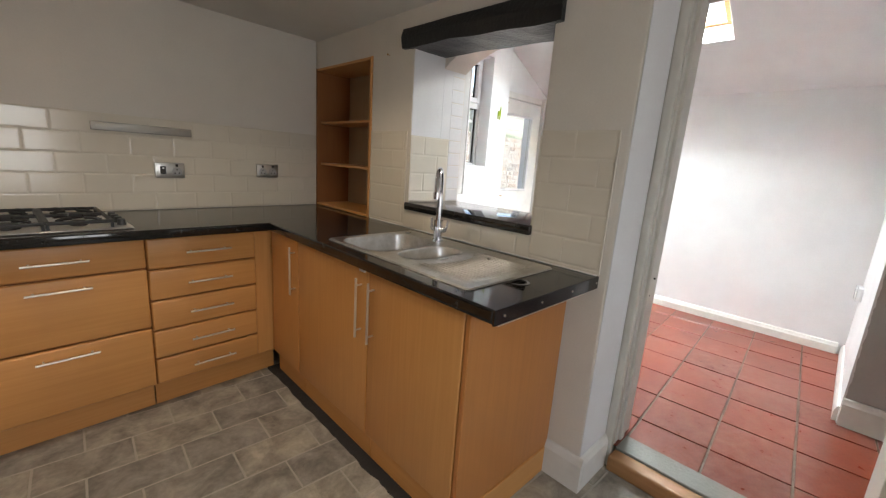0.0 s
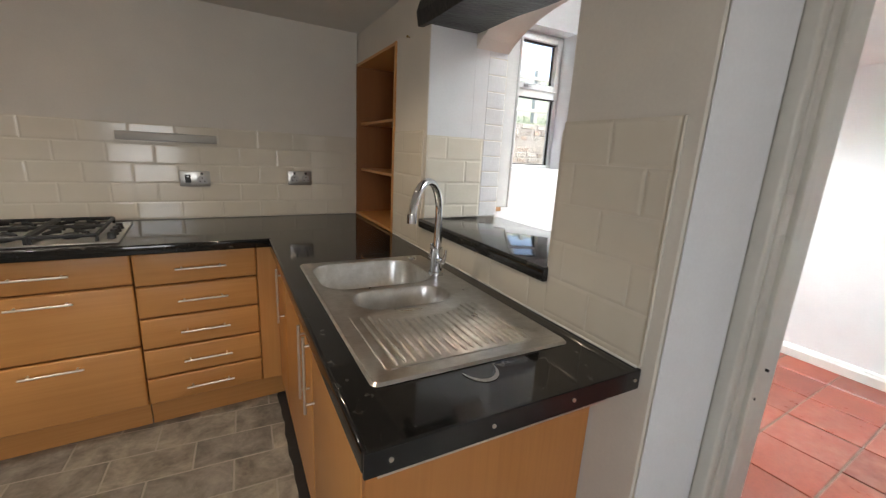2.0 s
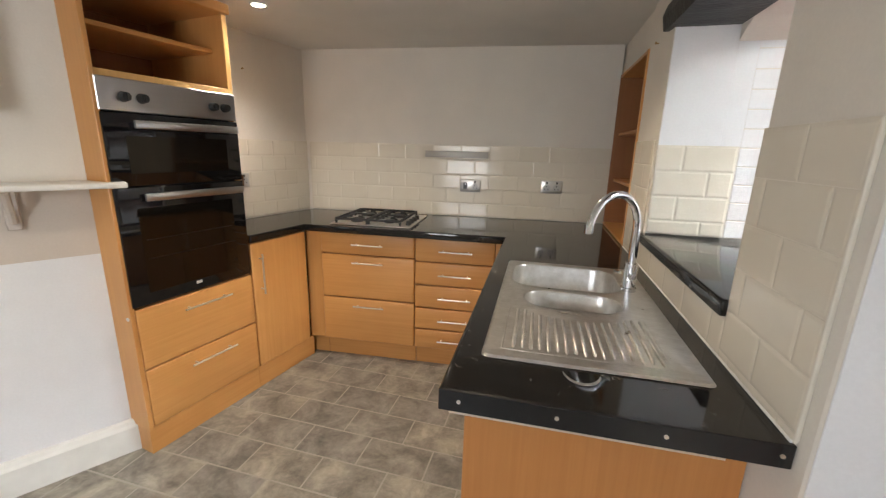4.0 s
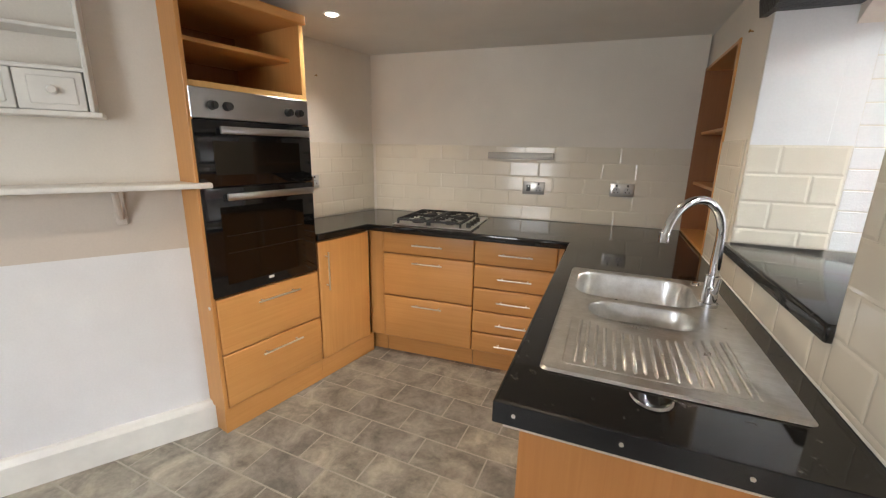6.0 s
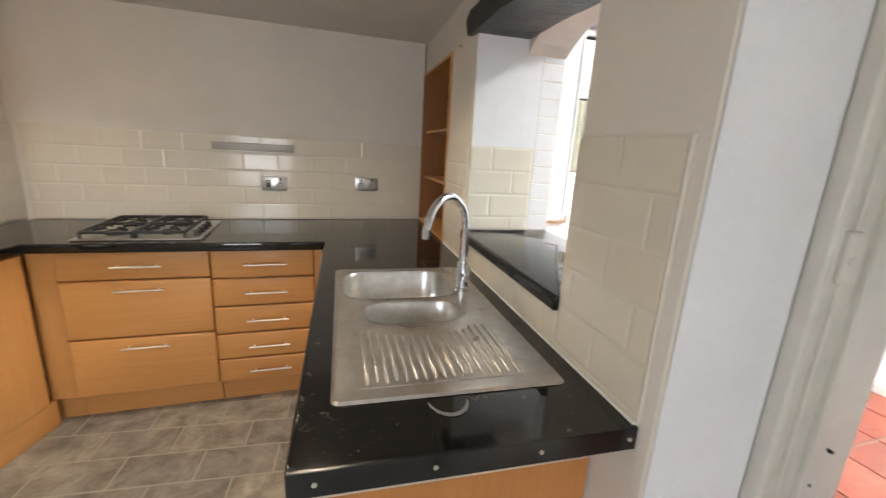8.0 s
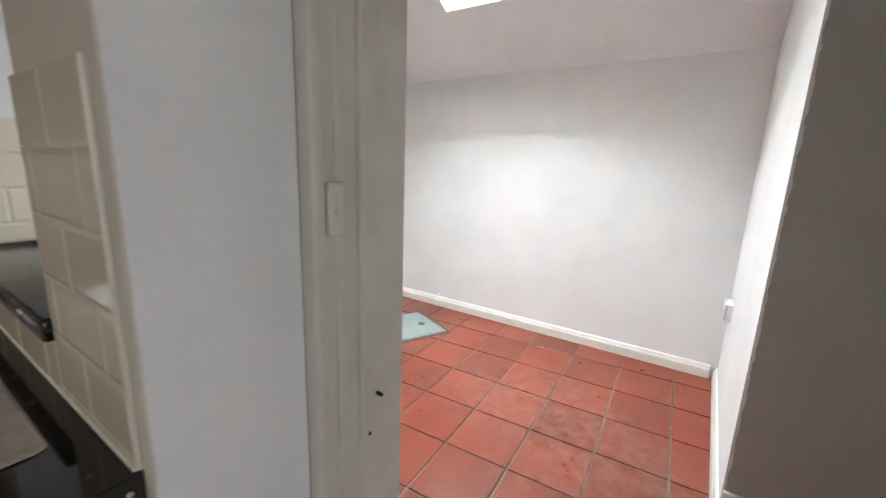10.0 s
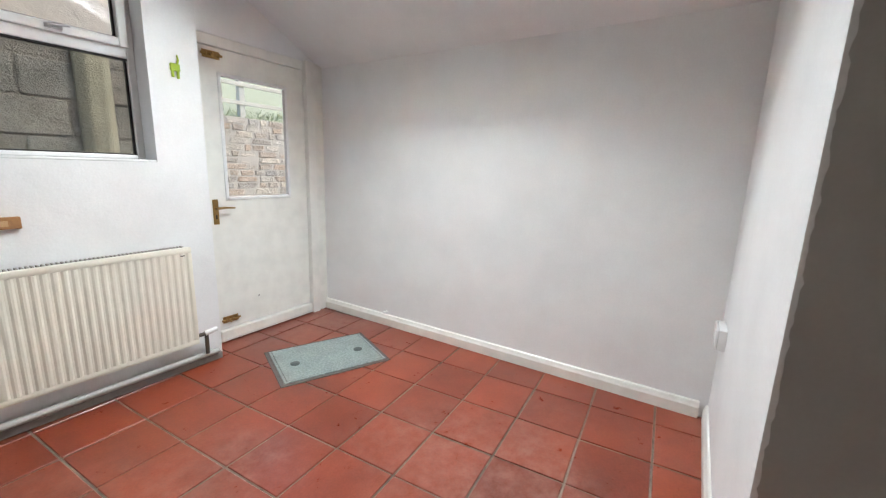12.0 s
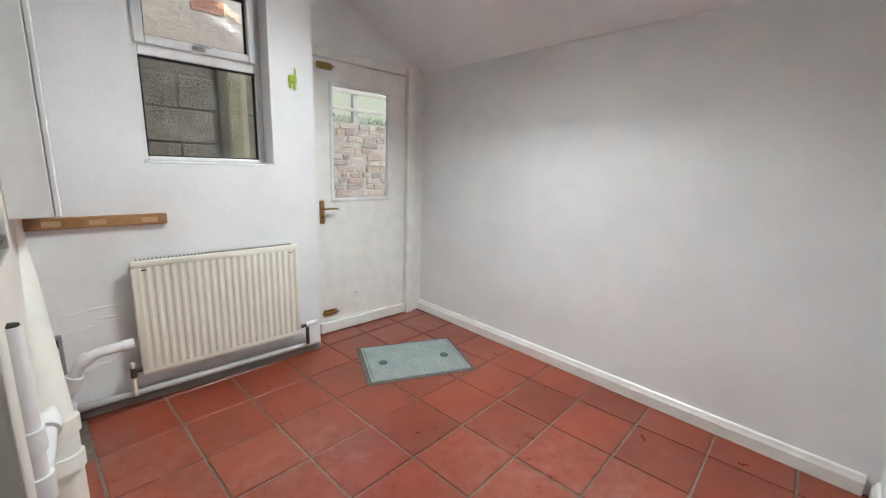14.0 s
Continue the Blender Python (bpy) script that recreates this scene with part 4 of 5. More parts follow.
part("side", B((0.001, y1 - 0.015, 0.018), (0.14, y1, 0.52), 0.003), GLOSS, t)
part("side", B((0.001, y0, 0.018), (0.14, y0 + 0.015, 0.52), 0.003), GLOSS, t)
part("back_panel", B((0.001, y0 + 0.015, 0.165), (0.008, y1 - 0.015, 0.52)), WALL, t)
for k in range(3):
    a = y1 - 0.02 - k * 0.18
    d = part("drawer", B((0.02, a - 0.176, 0.0195), (0.142, a, 0.1485), 0.004, 2), GLOSS, t)
    part("panel", B((0.142, a - 0.145, 0.038), (0.146, a - 0.02, 0.13), 0.003), GLOSS, d)
    kn = cyl(bmesh.new(), (0.146, a - 0.082, 0.085), (0.16, a - 0.082, 0.085), 0.008, 14, 0.014)
    part("knob", cyl(kn, (0.16, a - 0.082, 0.085), (0.17, a - 0.082, 0.085), 0.016, 16, 0.011), GLOSS, d, "turned white knob", True)

# ---- nails and marks in the kitchen ----
def nail(name, m, label):
    t = thing(name, m, label, "nail")
    part("shank", cyl(bmesh.new(), (0, 0, 0), (0, -0.012, 0.002), 0.0025, 8), BRASS, t)
    part("head", cyl(bmesh.new(), (0, -0.012, 0.002), (0, -0.016, 0.003), 0.006, 10), BRASS, t)


nail("nail", pose(-0.001, 1.36, 1.85, 0, 0, -90), "small bent nail stuck in the plaster")
nail("nail", LEFT @ pose(-0.419, 1.02, 1.83, 0, 0, 90), "small rusty nail stuck in the plaster")

# ---- tiled room: radiator ----
ORIGIN = TILED
def make_radiator():
    t = thing("radiator", pose(0.74, 1.85, 0.24), "cream enamelled panel radiator with vertical flutes", "radiator")
    Wr, Hr = 0.80, 0.57
    bm = bmesh.new()
    nf = 22
    ys = []
    for k in range(nf * 4 + 1):
        x = 0.022 + (Wr - 0.044) * k / (nf * 4)
        ph = k % 4
        ys.append((x, -0.033 if ph in (0, 1) else -0.0275))
    lo = [bm.verts.new((x, y, 0.03)) for x, y in ys]
    hi = [bm.verts.new((x, y, Hr - 0.03)) for x, y in ys]
    for k in range(len(ys) - 1):
        bm.faces.new((lo[k], lo[k + 1], hi[k + 1], hi[k]))
    part("fluted_face", bm, CREAM, t)
    for z0, z1 in ((0.0, 0.032), (Hr - 0.032, Hr)):
        part("rail", B((0.0, -0.031, z0), (Wr, -0.0, z1), 0.008, 2), CREAM, t, smooth=True)
    for x0, x1 in ((0.0, 0.032), (Wr - 0.032, Wr)):
        part("side", B((x0, -0.030, 0.03), (x1, 0.0, Hr - 0.03), 0.007, 2), CREAM, t, smooth=True)
    part("backing", B((0.03, -0.018, 0.03), (Wr - 0.03, -0.004, Hr - 0.03)), CREAM, t)
    bm = bmesh.new()
    for k in range(46):
        x = 0.03 + k * (Wr - 0.06) / 45
        box(bm, (x - 0.0035, 0.0, 0.02), (x + 0.0035, 0.034, Hr + 0.002))
    part("grille", bm, painted("dusty_grille", (0.33, 0.31, 0.28), 0.6), t, "dusty fins behind the panel")
    for x in (0.18, Wr - 0.18):
        part("bracket", B((x - 0.015, 0.034, 0.05), (x + 0.015, 0.044, Hr - 0.05)), CREAM, t)
    for x in (0.04, Wr - 0.06):
        part("rating_mark", B((x, -0.0335, Hr - 0.045), (x + 0.02, -0.0315, Hr - 0.04)), DARK, t, "tiny printed mark")
    v = cyl(bmesh.new(), (Wr, -0.015, 0.045), (Wr + 0.045, -0.015, 0.045), 0.011, 14)
    cyl(v, (Wr + 0.045, -0.015, 0.06), (Wr + 0.045, -0.015, -0.08), 0.011, 12)
    part("valve", v, painted("grimy_brass", (0.06, 0.045, 0.03), 0.45), t, "grimy brass radiator valve", True)
    part("valve_cap", cyl(bmesh.new(), (Wr + 0.035, -0.02, 0.05), (Wr + 0.10, -0.03, 0.062), 0.016, 18, 0.013), UPVC, t, "white valve cap", True)
    v = cyl(bmesh.new(), (0.0, -0.015, 0.03), (-0.035, -0.015, 0.03), 0.011, 14)
    cyl(v, (-0.035, -0.015, 0.05), (-0.035, -0.015, 0.0), 0.013, 12)
    part("tail_pipe", cyl(bmesh.new(), (-0.035, -0.015, 0.0), (-0.035, -0.015, -0.095), 0.0075, 12), CREAM, t, "painted tail pipe", True)
    part("valve", v, bpy.data.materials["grimy_brass"], t, "grimy brass lockshield valve", True)
    part("valve_cap", cyl(bmesh.new(), (-0.035, -0.015, 0.045), (-0.035, -0.015, 0.075), 0.009, 14), UPVC, t, "white valve cap", True)


make_radiator()
t = thing("heating_pipe", pose(0, 0, UZ), "grey-painted heating pipe running along the wall at floor level", "pipe")
part("pipe", tube(bmesh.new(), [(0.41, 1.86, 0.065), (1.0, 1.86, 0.065), (1.66, 1.86, 0.065)], 0.017, 12), painted("grimy_grey_paint", (0.46, 0.455, 0.44), 0.5, 0.4), t, smooth=True)
part("boxing", B((0.40, 1.868, 0.0), (1.69, 1.894, 0.045), 0.008, 2), painted("grimy_skirting", (0.24, 0.23, 0.22), 0.7, 0.6), t, "grimy low skirting block")

# ---- window ----
wn_ = thing("window_1", pose(0.85, 2.02, 1.262), "white upvc window with top opening light in a deep reveal", "window", kind="structure")
WW, WH = 0.60, 0.93
part("window_sill", B((0.001, -0.122, 0.0), (WW - 0.001, 0.12, 0.012), 0.003), UPVC, wn_)
fr = bmesh.new()
for lo, hi in (((0, 0, 0.012), (0.034, 0.06, WH)), ((WW - 0.034, 0, 0.012), (WW, 0.06, WH)), ((0.034, 0, 0.012), (WW - 0.034, 0.06, 0.034)), ((0.034, 0, 0.505), (WW - 0.034, 0.06, 0.57)), ((0.034, 0, WH - 0.05), (WW - 0.034, 0.06, WH))):
    box(fr, lo, hi, 0.005, 2)
part("window_frame", fr, UPVC, wn_)
sash = bmesh.new()
for lo, hi in (((0.024, -0.018, 0.555), (0.066, 0.04, WH - 0.02)), ((WW - 0.066, -0.018, 0.555), (WW - 0.024, 0.04, WH - 0.02)), ((0.066, -0.018, 0.555), (WW - 0.066, 0.04, 0.597)), ((0.066, -0.018, WH - 0.06), (WW - 0.066, 0.04, WH - 0.02))):
    box(sash, lo, hi, 0.006, 2)
sp = part("sash", sash, UPVC, wn_, "top-hung opening light")
hd = B((0.26, -0.034, 0.565), (0.32, -0.018, 0.585), 0.004, 2)
tube(hd, [(0.29, -0.03, 0.575), (0.27, -0.045, 0.58), (0.34, -0.05, 0.585)], [0.008, 0.007, 0.005], 10)
part("window_handle", hd, BRUSHED, sp, "worn grey cockspur handle", True)
for nm, z0, z1, x0 in (("gasket", 0.034, 0.505, 0.034), ("gasket", 0.597, WH - 0.06, 0.066)):
    gk = bmesh.new()
    for lo, hi in (((x0, 0.014, z0), (x0 + 0.008, 0.03, z1)), ((WW - x0 - 0.009, 0.016, z0), (WW - x0, 0.03, z1)), ((x0, 0.008, z0), (WW - x0, 0.03, z0 + 0.006)), ((x0, 0.0, z1 - 0.007), (WW - x0, 0.03, z1))):
        box(gk, lo, hi)
    part(nm, gk, DARK, wn_, "black rubber gasket")
    pn = part("pane", B((x0 + 0.002, 0.030, z0), (WW - x0 - 0.002, 0.036, z1)), GLASS, wn_)
    pn.visible_shadow = False

# ---- outside door ----
dr = thing("door_1", pose(1.79, 2.085, UZ), "white painted back door with a glazed upper panel, closed", "door", kind="structure")
DW, DH, DB = 0.75, 1.87, 0.09
b = bmesh.new()
gx0, gx1, gz0, gz1 = 0.115, 0.60, 0.955, 1.73
for lo, hi in (((0, 0, DB), (gx0, 0.045, DH)), ((gx1, 0, DB), (DW, 0.045, DH)), ((gx0, 0, DB), (gx1, 0.045, gz0)), ((gx0, 0, gz1), (gx1, 0.045, DH))):
    box(b, lo, hi)
part("leaf", b, GLOSS, dr)
b = bmesh.new()
for lo, hi in (((gx0 - 0.004, -0.008, gz0 - 0.004), (gx0 + 0.018, 0.02, gz1 + 0.004)), ((gx1 - 0.018, -0.008, gz0 - 0.004), (gx1 + 0.004, 0.02, gz1 + 0.004)), ((gx0, -0.008, gz0 - 0.004), (gx1, 0.02, gz0 + 0.018)), ((gx0, -0.008, gz1 - 0.018), (gx1, 0.02, gz1 + 0.004))):
    box(b, lo, hi, 0.004, 2)
part("glazing_bead", b, UPVC, dr)
g = part("pane", B((gx0 + 0.012, 0.022, gz0 + 0.012), (gx1 - 0.012, 0.027, gz1 - 0.012)), GLASS, dr)
g.visible_shadow = False
hb = B((0.022, -0.006, 0.80), (0.058, 0.0, 0.96), 0.002)
h = part("handle_plate", hb, BRASS, dr, "tarnished brass lever plate")
part("lever", tube(cyl(bmesh.new(), (0.04, -0.006, 0.905), (0.04, -0.042, 0.905), 0.008, 12), [(0.04, -0.04, 0.905), (0.08, -0.045, 0.908), (0.145, -0.04, 0.903)], [0.008, 0.007, 0.005], 10), BRASS, h, "brass lever handle", True)
part("keyhole", B((0.036, -0.0068, 0.835), (0.044, -0.0058, 0.86)), DARK, h)
for z, nm in ((DH - 0.045, "top_bolt"), (0.15, "bottom_bolt")):
    bo = B((0.03, -0.004, z - 0.022), (0.135, 0.0, z + 0.022), 0.001)
    cyl(bo, (0.02, -0.012, z), (0.145, -0.012, z), 0.007, 12)
    for x in (0.04, 0.08, 0.12):
        box(bo, (x, -0.02, z - 0.012), (x + 0.012, -0.003, z + 0.012), 0.003)
    cyl(bo, (0.07, -0.012, z), (0.07, -0.035, z - 0.012), 0.005, 10)
    part(nm, bo, BRASS, dr, "tarnished brass bolt")
part("screw", cyl(bmesh.new(), (0.30, -0.002, 0.26), (0.30, 0.0, 0.26), 0.005, 10), DARK, dr)
part("weather_bar", B((0.0, -0.03, 0.006), (DW, 0.04, 0.085), 0.008, 2), GLOSS, dr, "painted timber sill under the door")
fr = bmesh.new()
box(fr, (DW + 0.006, -0.035, -0.02), (DW + 0.075, 0.06, DH + 0.07), 0.004, 2)
box(fr, (DW + 0.075, -0.015, -0.02), (0.92, 0.06, DH + 0.07))
box(fr, (-0.085, 0.0, -0.02), (-0.006, 0.06, DH + 0.07))
box(fr, (-0.006, 0.0, DH + 0.006), (DW + 0.006, 0.06, DH + 0.07), 0.003)
part("door_frame", fr, GLOSS, dr)
b = bmesh.new()
box(b, (1.69, 2.112, 0), (1.785, 2.3, 2.05))
box(b, (2.545, 2.15, 0), (2.75, 2.3, 2.05))
struct("wall_door", b, WHITE, "white painted wall round the back door", "wall")

# ---- manhole cover ----
MH = pose(2.07, 1.365, UZ, 0, 0, -24)
t = thing("manhole_cover", MH, "galvanised steel inspection cover set askew in the tiles", "manhole cover")
part("surround", B((-0.33, -0.245, -0.001), (0.33, 0.245, 0.004), 0.002), plaster("dark_mortar_bed", (0.09, 0.085, 0.08), 0.9, 0.8, 12), t, "dark mortar surround")
fr = bmesh.new()
for lo, hi in (((-0.305, -0.22, 0.003), (-0.292, 0.22, 0.010)), ((0.292, -0.22, 0.003), (0.305, 0.22, 0.010)), ((-0.292, -0.22, 0.003), (0.292, -0.207, 0.010)), ((-0.292, 0.207, 0.003), (0.292, 0.22, 0.010))):
    box(fr, lo, hi, 0.001)
part("frame", fr, COVER, t)
pl = part("plate", B((-0.289, -0.204, 0.003), (0.289, 0.204, 0.011), 0.002), COVER, t)
for x in (-0.20, 0.20):
    k = cyl(bmesh.new(), (x, 0.0 - 0.02, 0.011), (x, -0.02, 0.0135), 0.028, 20)
    box(k, (x - 0.02, -0.028, 0.0135), (x + 0.02, -0.012, 0.0145))
    part("lifting_eye", k, painted("dark_grimy_metal", (0.06, 0.07, 0.07), 0.5), pl, "dark recessed lifting eye")

# ---- batten, green hook, cupboard, pipes, socket, cable ----
t = thing("wall_batten", pose(0.402, 1.894, 0.975), "bare brown timber batten screwed to the white wall", "batten")
part("batten", B((0.0, -0.022, 0.0), (0.51, 0.0, 0.05), 0.003), OAK, t)
for x in (0.10, 0.25, 0.44):
    part("filler_patch", B((x - 0.03, -0.0232, 0.012), (x + 0.03, -0.0215, 0.035), 0.0005), wood("pale_bare_wood", (0.55, 0.38, 0.22), (0.45, 0.28, 0.14), 0.6, axis=0), t, "pale bare patch")
t = thing("green_hook", pose(1.575, 1.894, 1.745), "small lime green animal-shaped plastic wall hook", "hook")
hk = bmesh.new()
box(hk, (-0.02, -0.008, -0.045), (-0.006, 0.0, 0.02), 0.003)
box(hk, (0.006, -0.008, -0.05), (0.02, 0.0, 0.02), 0.003)
box(hk, (-0.024, -0.010, -0.015), (0.024, 0.0, 0.025), 0.006, 2)
tube(hk, [(0.012, -0.004, 0.02), (0.018, -0.004, 0.045), (0.014, -0.004, 0.068)], [0.006, 0.005, 0.003], 8)
part("body", hk, GREEN, t)
t = thing("wall_cupboard", pose(0.42, 1.30, 1.09), "plain white wall cupboard hung in the corner", "wall cabinet")
part("body", B((0.001, 0.0, 0.0), (0.105, 0.592, 0.95), 0.003), UPVC, t)
part("door", B((0.106, 0.0, 0.0), (0.122, 0.592, 0.95), 0.004, 2), UPVC, t)
part("catch", cyl(bmesh.new(), (0.105, 0.57, -0.004), (0.105, 0.57, 0.0), 0.006, 10), BRASS, t)

t = thing("soil_pipe", pose(0.035, 0, 0), "thick cream-painted soil pipe bending down the wall", "pipe")
part("pipe", tube(bmesh.new(), [(0.33, 1.62, 1.05), (0.345, 1.56, 0.98), (0.365, 1.48, 0.86), (0.385, 1.38, 0.66), (0.40, 1.30, 0.48), (0.41, 1.26, 0.36), (0.41, 1.25, 0.08)], 0.056, 22), PIPEC, t, smooth=True)
for z, y in ((0.42, 1.275), (0.30, 1.25)):
    part("collar", cyl(bmesh.new(), (0.41, y, z), (0.41, y - 0.008, z - 0.05), 0.064, 24), PIPEC, t, smooth=True)
t = thing("standpipe", pose(0.02, 0, -0.04), "white plastic washing machine standpipe with elbow", "pipe")
part("pipe", tube(bmesh.new(), [(0.405, 0.86, 0.93), (0.405, 0.86, 0.6), (0.405, 0.86, 0.12)], 0.022, 18), PIPE, t, smooth=True)
part("mouth", cyl(bmesh.new(), (0.405, 0.86, 0.925), (0.405, 0.86, 0.934), 0.018, 18), DARK, t, "open dark mouth")
part("coupling", cyl(bmesh.new(), (0.405, 0.86, 0.66), (0.405, 0.86, 0.60), 0.029, 20), PIPE, t, smooth=True)
part("branch", tube(bmesh.new(), [(0.405, 0.88, 0.50), (0.42, 0.95, 0.54), (0.425, 1.02, 0.575), (0.43, 1.10, 0.57), (0.425, 1.16, 0.50)], 0.022, 16), PIPE, t, smooth=True)
for p, q in (((0.405, 0.86, 0.53), (0.405, 0.86, 0.46)), ((0.424, 1.0, 0.568), (0.428, 1.05, 0.578))):
    part("coupling", cyl(bmesh.new(), p, q, 0.031, 20), PIPE, t, smooth=True)
t = thing("waste_pipe", pose(0.045, 0, -0.01), "bent white plastic waste pipe standing open by the radiator", "pipe")
part("pipe", tube(bmesh.new(), [(0.415, 1.72, 0.09), (0.425, 1.70, 0.30), (0.45, 1.69, 0.37), (0.475, 1.68, 0.43), (0.50, 1.68, 0.462), (0.545, 1.68, 0.475), (0.655, 1.68, 0.482)], 0.021, 18), PIPE, t, smooth=True)
part("coupling", cyl(bmesh.new(), (0.437, 1.695, 0.335), (0.458, 1.687, 0.392), 0.031, 20), PIPE, t, smooth=True)
for pa, pb in (((0.42, 1.705, 0.22), (0.424, 1.702, 0.27)), ((0.488, 1.68, 0.448), (0.515, 1.68, 0.468))):
    part("coupling", cyl(bmesh.new(), pa, pb, 0.027, 20), PIPE, t, smooth=True)
part("end_cap", cyl(bmesh.new(), (0.625, 1.68, 0.48), (0.665, 1.68, 0.482), 0.025, 20), UPVC, t, "white end cap", True)
t = thing("access_box", pose(0.402, 1.893, 0.16), "grey-edged open service box on the wall", "service box")
fr = bmesh.new()
for lo, hi in (((0.0, -0.012, 0.0), (0.012, 0, 0.34)), ((0.062, -0.03, 0.0), (0.075, 0, 0.34)), ((0.0, -0.03, 0.33), (0.075, 0, 0.345))):
    box(fr, lo, hi, 0.002)
part("rim", fr, painted("grey_box_edge", (0.25, 0.25, 0.25), 0.5), t)
part("recess", B((0.012, -0.004, 0.0), (0.062, -0.001, 0.33)), DARK, t, "dark inside")
part("thin_pipe", tube(bmesh.new(), [(0.02, -0.02, 0.30), (0.045, -0.02, 0.305), (0.055, -0.02, 0.28), (0.055, -0.02, 0.0)], 0.009, 10), PIPE, t, "thin white pipe", True)
t = thing("light_switch", pose(2.49, -0.678, 0.60, 0, 0, 180), "white plastic surface socket on the white wall", "socket")
part("back_box", B((-0.075, -0.03, -0.045), (0.075, 0.0, 0.045), 0.004, 2), UPVC, t, smooth=True)
part("plate", B((-0.075, -0.04, -0.045), (0.075, -0.031, 0.045), 0.004, 2), UPVC, t, smooth=True)
t = thing("cable_stub", pose(2.688, 1.41, UZ + 0.085), "short stub of cable sticking out above the skirting", "cable")
part("stub", tube(bmesh.new(), [(0.02, 0, 0.02), (-0.012, 0, 0.022), (-0.02, 0, 0.03)], 0.008, 10), UPVC, t, smooth=True)

rr = random.Random(12)
for x0, x1, z, lift in ((0.46, 0.72, 0.585, 0.02), (0.47, 0.70, 0.50, 0.035), (0.60, 0.70, 0.55, 0.0), (0.50, 0.66, 0.30, 0.03)):
    pts = [(x0 + (x1 - x0) * k / 14, 1.8945, z + lift * k / 14 + rr.uniform(-0.006, 0.006)) for k in range(15)]
    o = obj("trim_plaster_ridge", tube(bmesh.new(), pts, [0.001 + 0.0032 * math.sin(math.pi * (k + 0.5) / 15) * rr.uniform(0.4, 1.2) for k in range(15)], 8), WHITE, True)
    tagged(o, "rough ridge of patched plaster under white paint", "plaster", kind="structure")

# ragged paint edge on the nib
rs = random.Random(4)
b = bmesh.new()
n = 160
pts = []
for i in range(n + 1):
    z = UZ + 0.15 + (2.75 - UZ - 0.15) * i / n
    pts.append((z, 0.006 + 0.004 * noise.noise((z * 9, 0, 0)) + rs.uniform(0, 0.006)))
a = [b.verts.new((1.4445, -0.6785, z)) for z, w in pts]
c = [b.verts.new((1.4445, -0.6785 - w, z)) for z, w in pts]
for k in range(n):
    b.faces.new((a[k], a[k + 1], c[k + 1], c[k]))
o = obj("trim_paint_edge", b, WHITE)
tagged(o, "ragged brushed edge of white paint at the wall corner", "paint edge", kind="structure")
b = bmesh.new()
under_roof(b, 1.446, 2.709, -0.6798, -0.6775, UZ)
struct("wall_short", b, WHITE, "short white painted wall with a socket", "wall")

# ---- outside ----
b = B((-60, 2.36, -0.3), (60, 120, -0.05))
struct("ground", b, EARTH, "grey concrete yard behind the house", "ground")


def coursed_wall(name, m, w, h, cols, rows_, mat, label, depth=0.12, jitter=0.0, seed=1, hv=0.0, bev=0.07, core=0.02, bed=None, tight=1.0):
    t = thing(name, m, label, "garden wall", kind="structure")
    part("core", B((0, core, -0.3), (w, 0.4, h)), bed or MORTAR, t, "mortar")
    r = random.Random(seed)
    sw, sh = w / cols, h / rows_
    meshes = []
    for k in range(8):
        bm = B((0, 0, 0), (1, 1, 1), bev, 1)
        for v in bm.verts:
            v.co += Vector((noise.noise((v.co.x * 3, k, v.co.z * 3)), 0.7 * noise.noise((k, v.co.x * 3, v.co.z * 3)), noise.noise((v.co.x * 3, v.co.z * 3, k + 9)))) * jitter
        me = bpy.data.meshes.new("piece")
        bm.to_mesh(me)
        bm.free()
        me.materials.append(mat)
        meshes.append(me)
    for j in range(rows_):
        x = -sw * (0.5 if j % 2 else 0.0)
        while x < w:
            ww = sw * r.uniform(1 - hv, 1 + hv)
            x1 = min(x + ww, w)
            x0 = max(x, 0)
            if x1 - x0 > 0.03:
                o = share("stone" if hv else "block", meshes[r.randrange(8)], t, Matrix.Translation((x0 + 0.008 * tight, -0.01 * r.random(), j * sh + 0.006 * tight)) @ Matrix.Diagonal((x1 - x0 - 0.016 * tight, depth, sh - 0.012 * tight, 1)))
            x += ww
    return t


coursed_wall("block_wall", pose(-0.4, 3.15, -0.05), 2.35, 3.4, 5, 14, BLOCK, "weathered grey concrete block wall across the yard", 0.1, 0.03, 3, bev=0.03, core=0.001, bed=BLOCK)
part("render_coat", B((0.5, -0.03, 2.06), (2.34, -0.005, 3.38), 0.01), MORTAR, bpy.data.objects["block_wall"], "pale cement render on the upper wall")
part("brick_patch", B((1.78, -0.036, 2.40), (2.0, -0.029, 2.50), 0.002), make_stone("red_brick", (0.42, 0.24, 0.19), (0.55, 0.34, 0.27)), bpy.data.objects["block_wall"], "bare red brick showing through")
part("corner_stone", prism(bmesh.new(), [(1.92, -0.03), (1.98, -0.06), (2.08, -0.05), (2.14, -0.004), (1.92, -0.004)], 0.3, 2.04, 0.012), make_stone("mossy_stone", (0.20, 0.19, 0.13), (0.44, 0.42, 0.31), 4, 0.0), bpy.data.objects["block_wall"], "mossy stone edge beside the blocks")
coursed_wall("stone_wall", pose(2.0, 4.3, -0.05, 0, 0, 0), 4.6, 1.86, 22, 24, RUBBLE, "old rubble stone garden wall with mixed pale stones", 0.14, 0.16, 5, 0.55, bev=0.12, core=0.002, tight=0.3)
tagged(bpy.data.objects["stone_wall"], "old rubble stone garden wall with mixed pale stones", "garden wall")
b = bmesh.new()
bank = [(4.75, -0.1), (16, -0.1), (16, 5.2), (7.0, 2.35), (4.75, 1.72)]
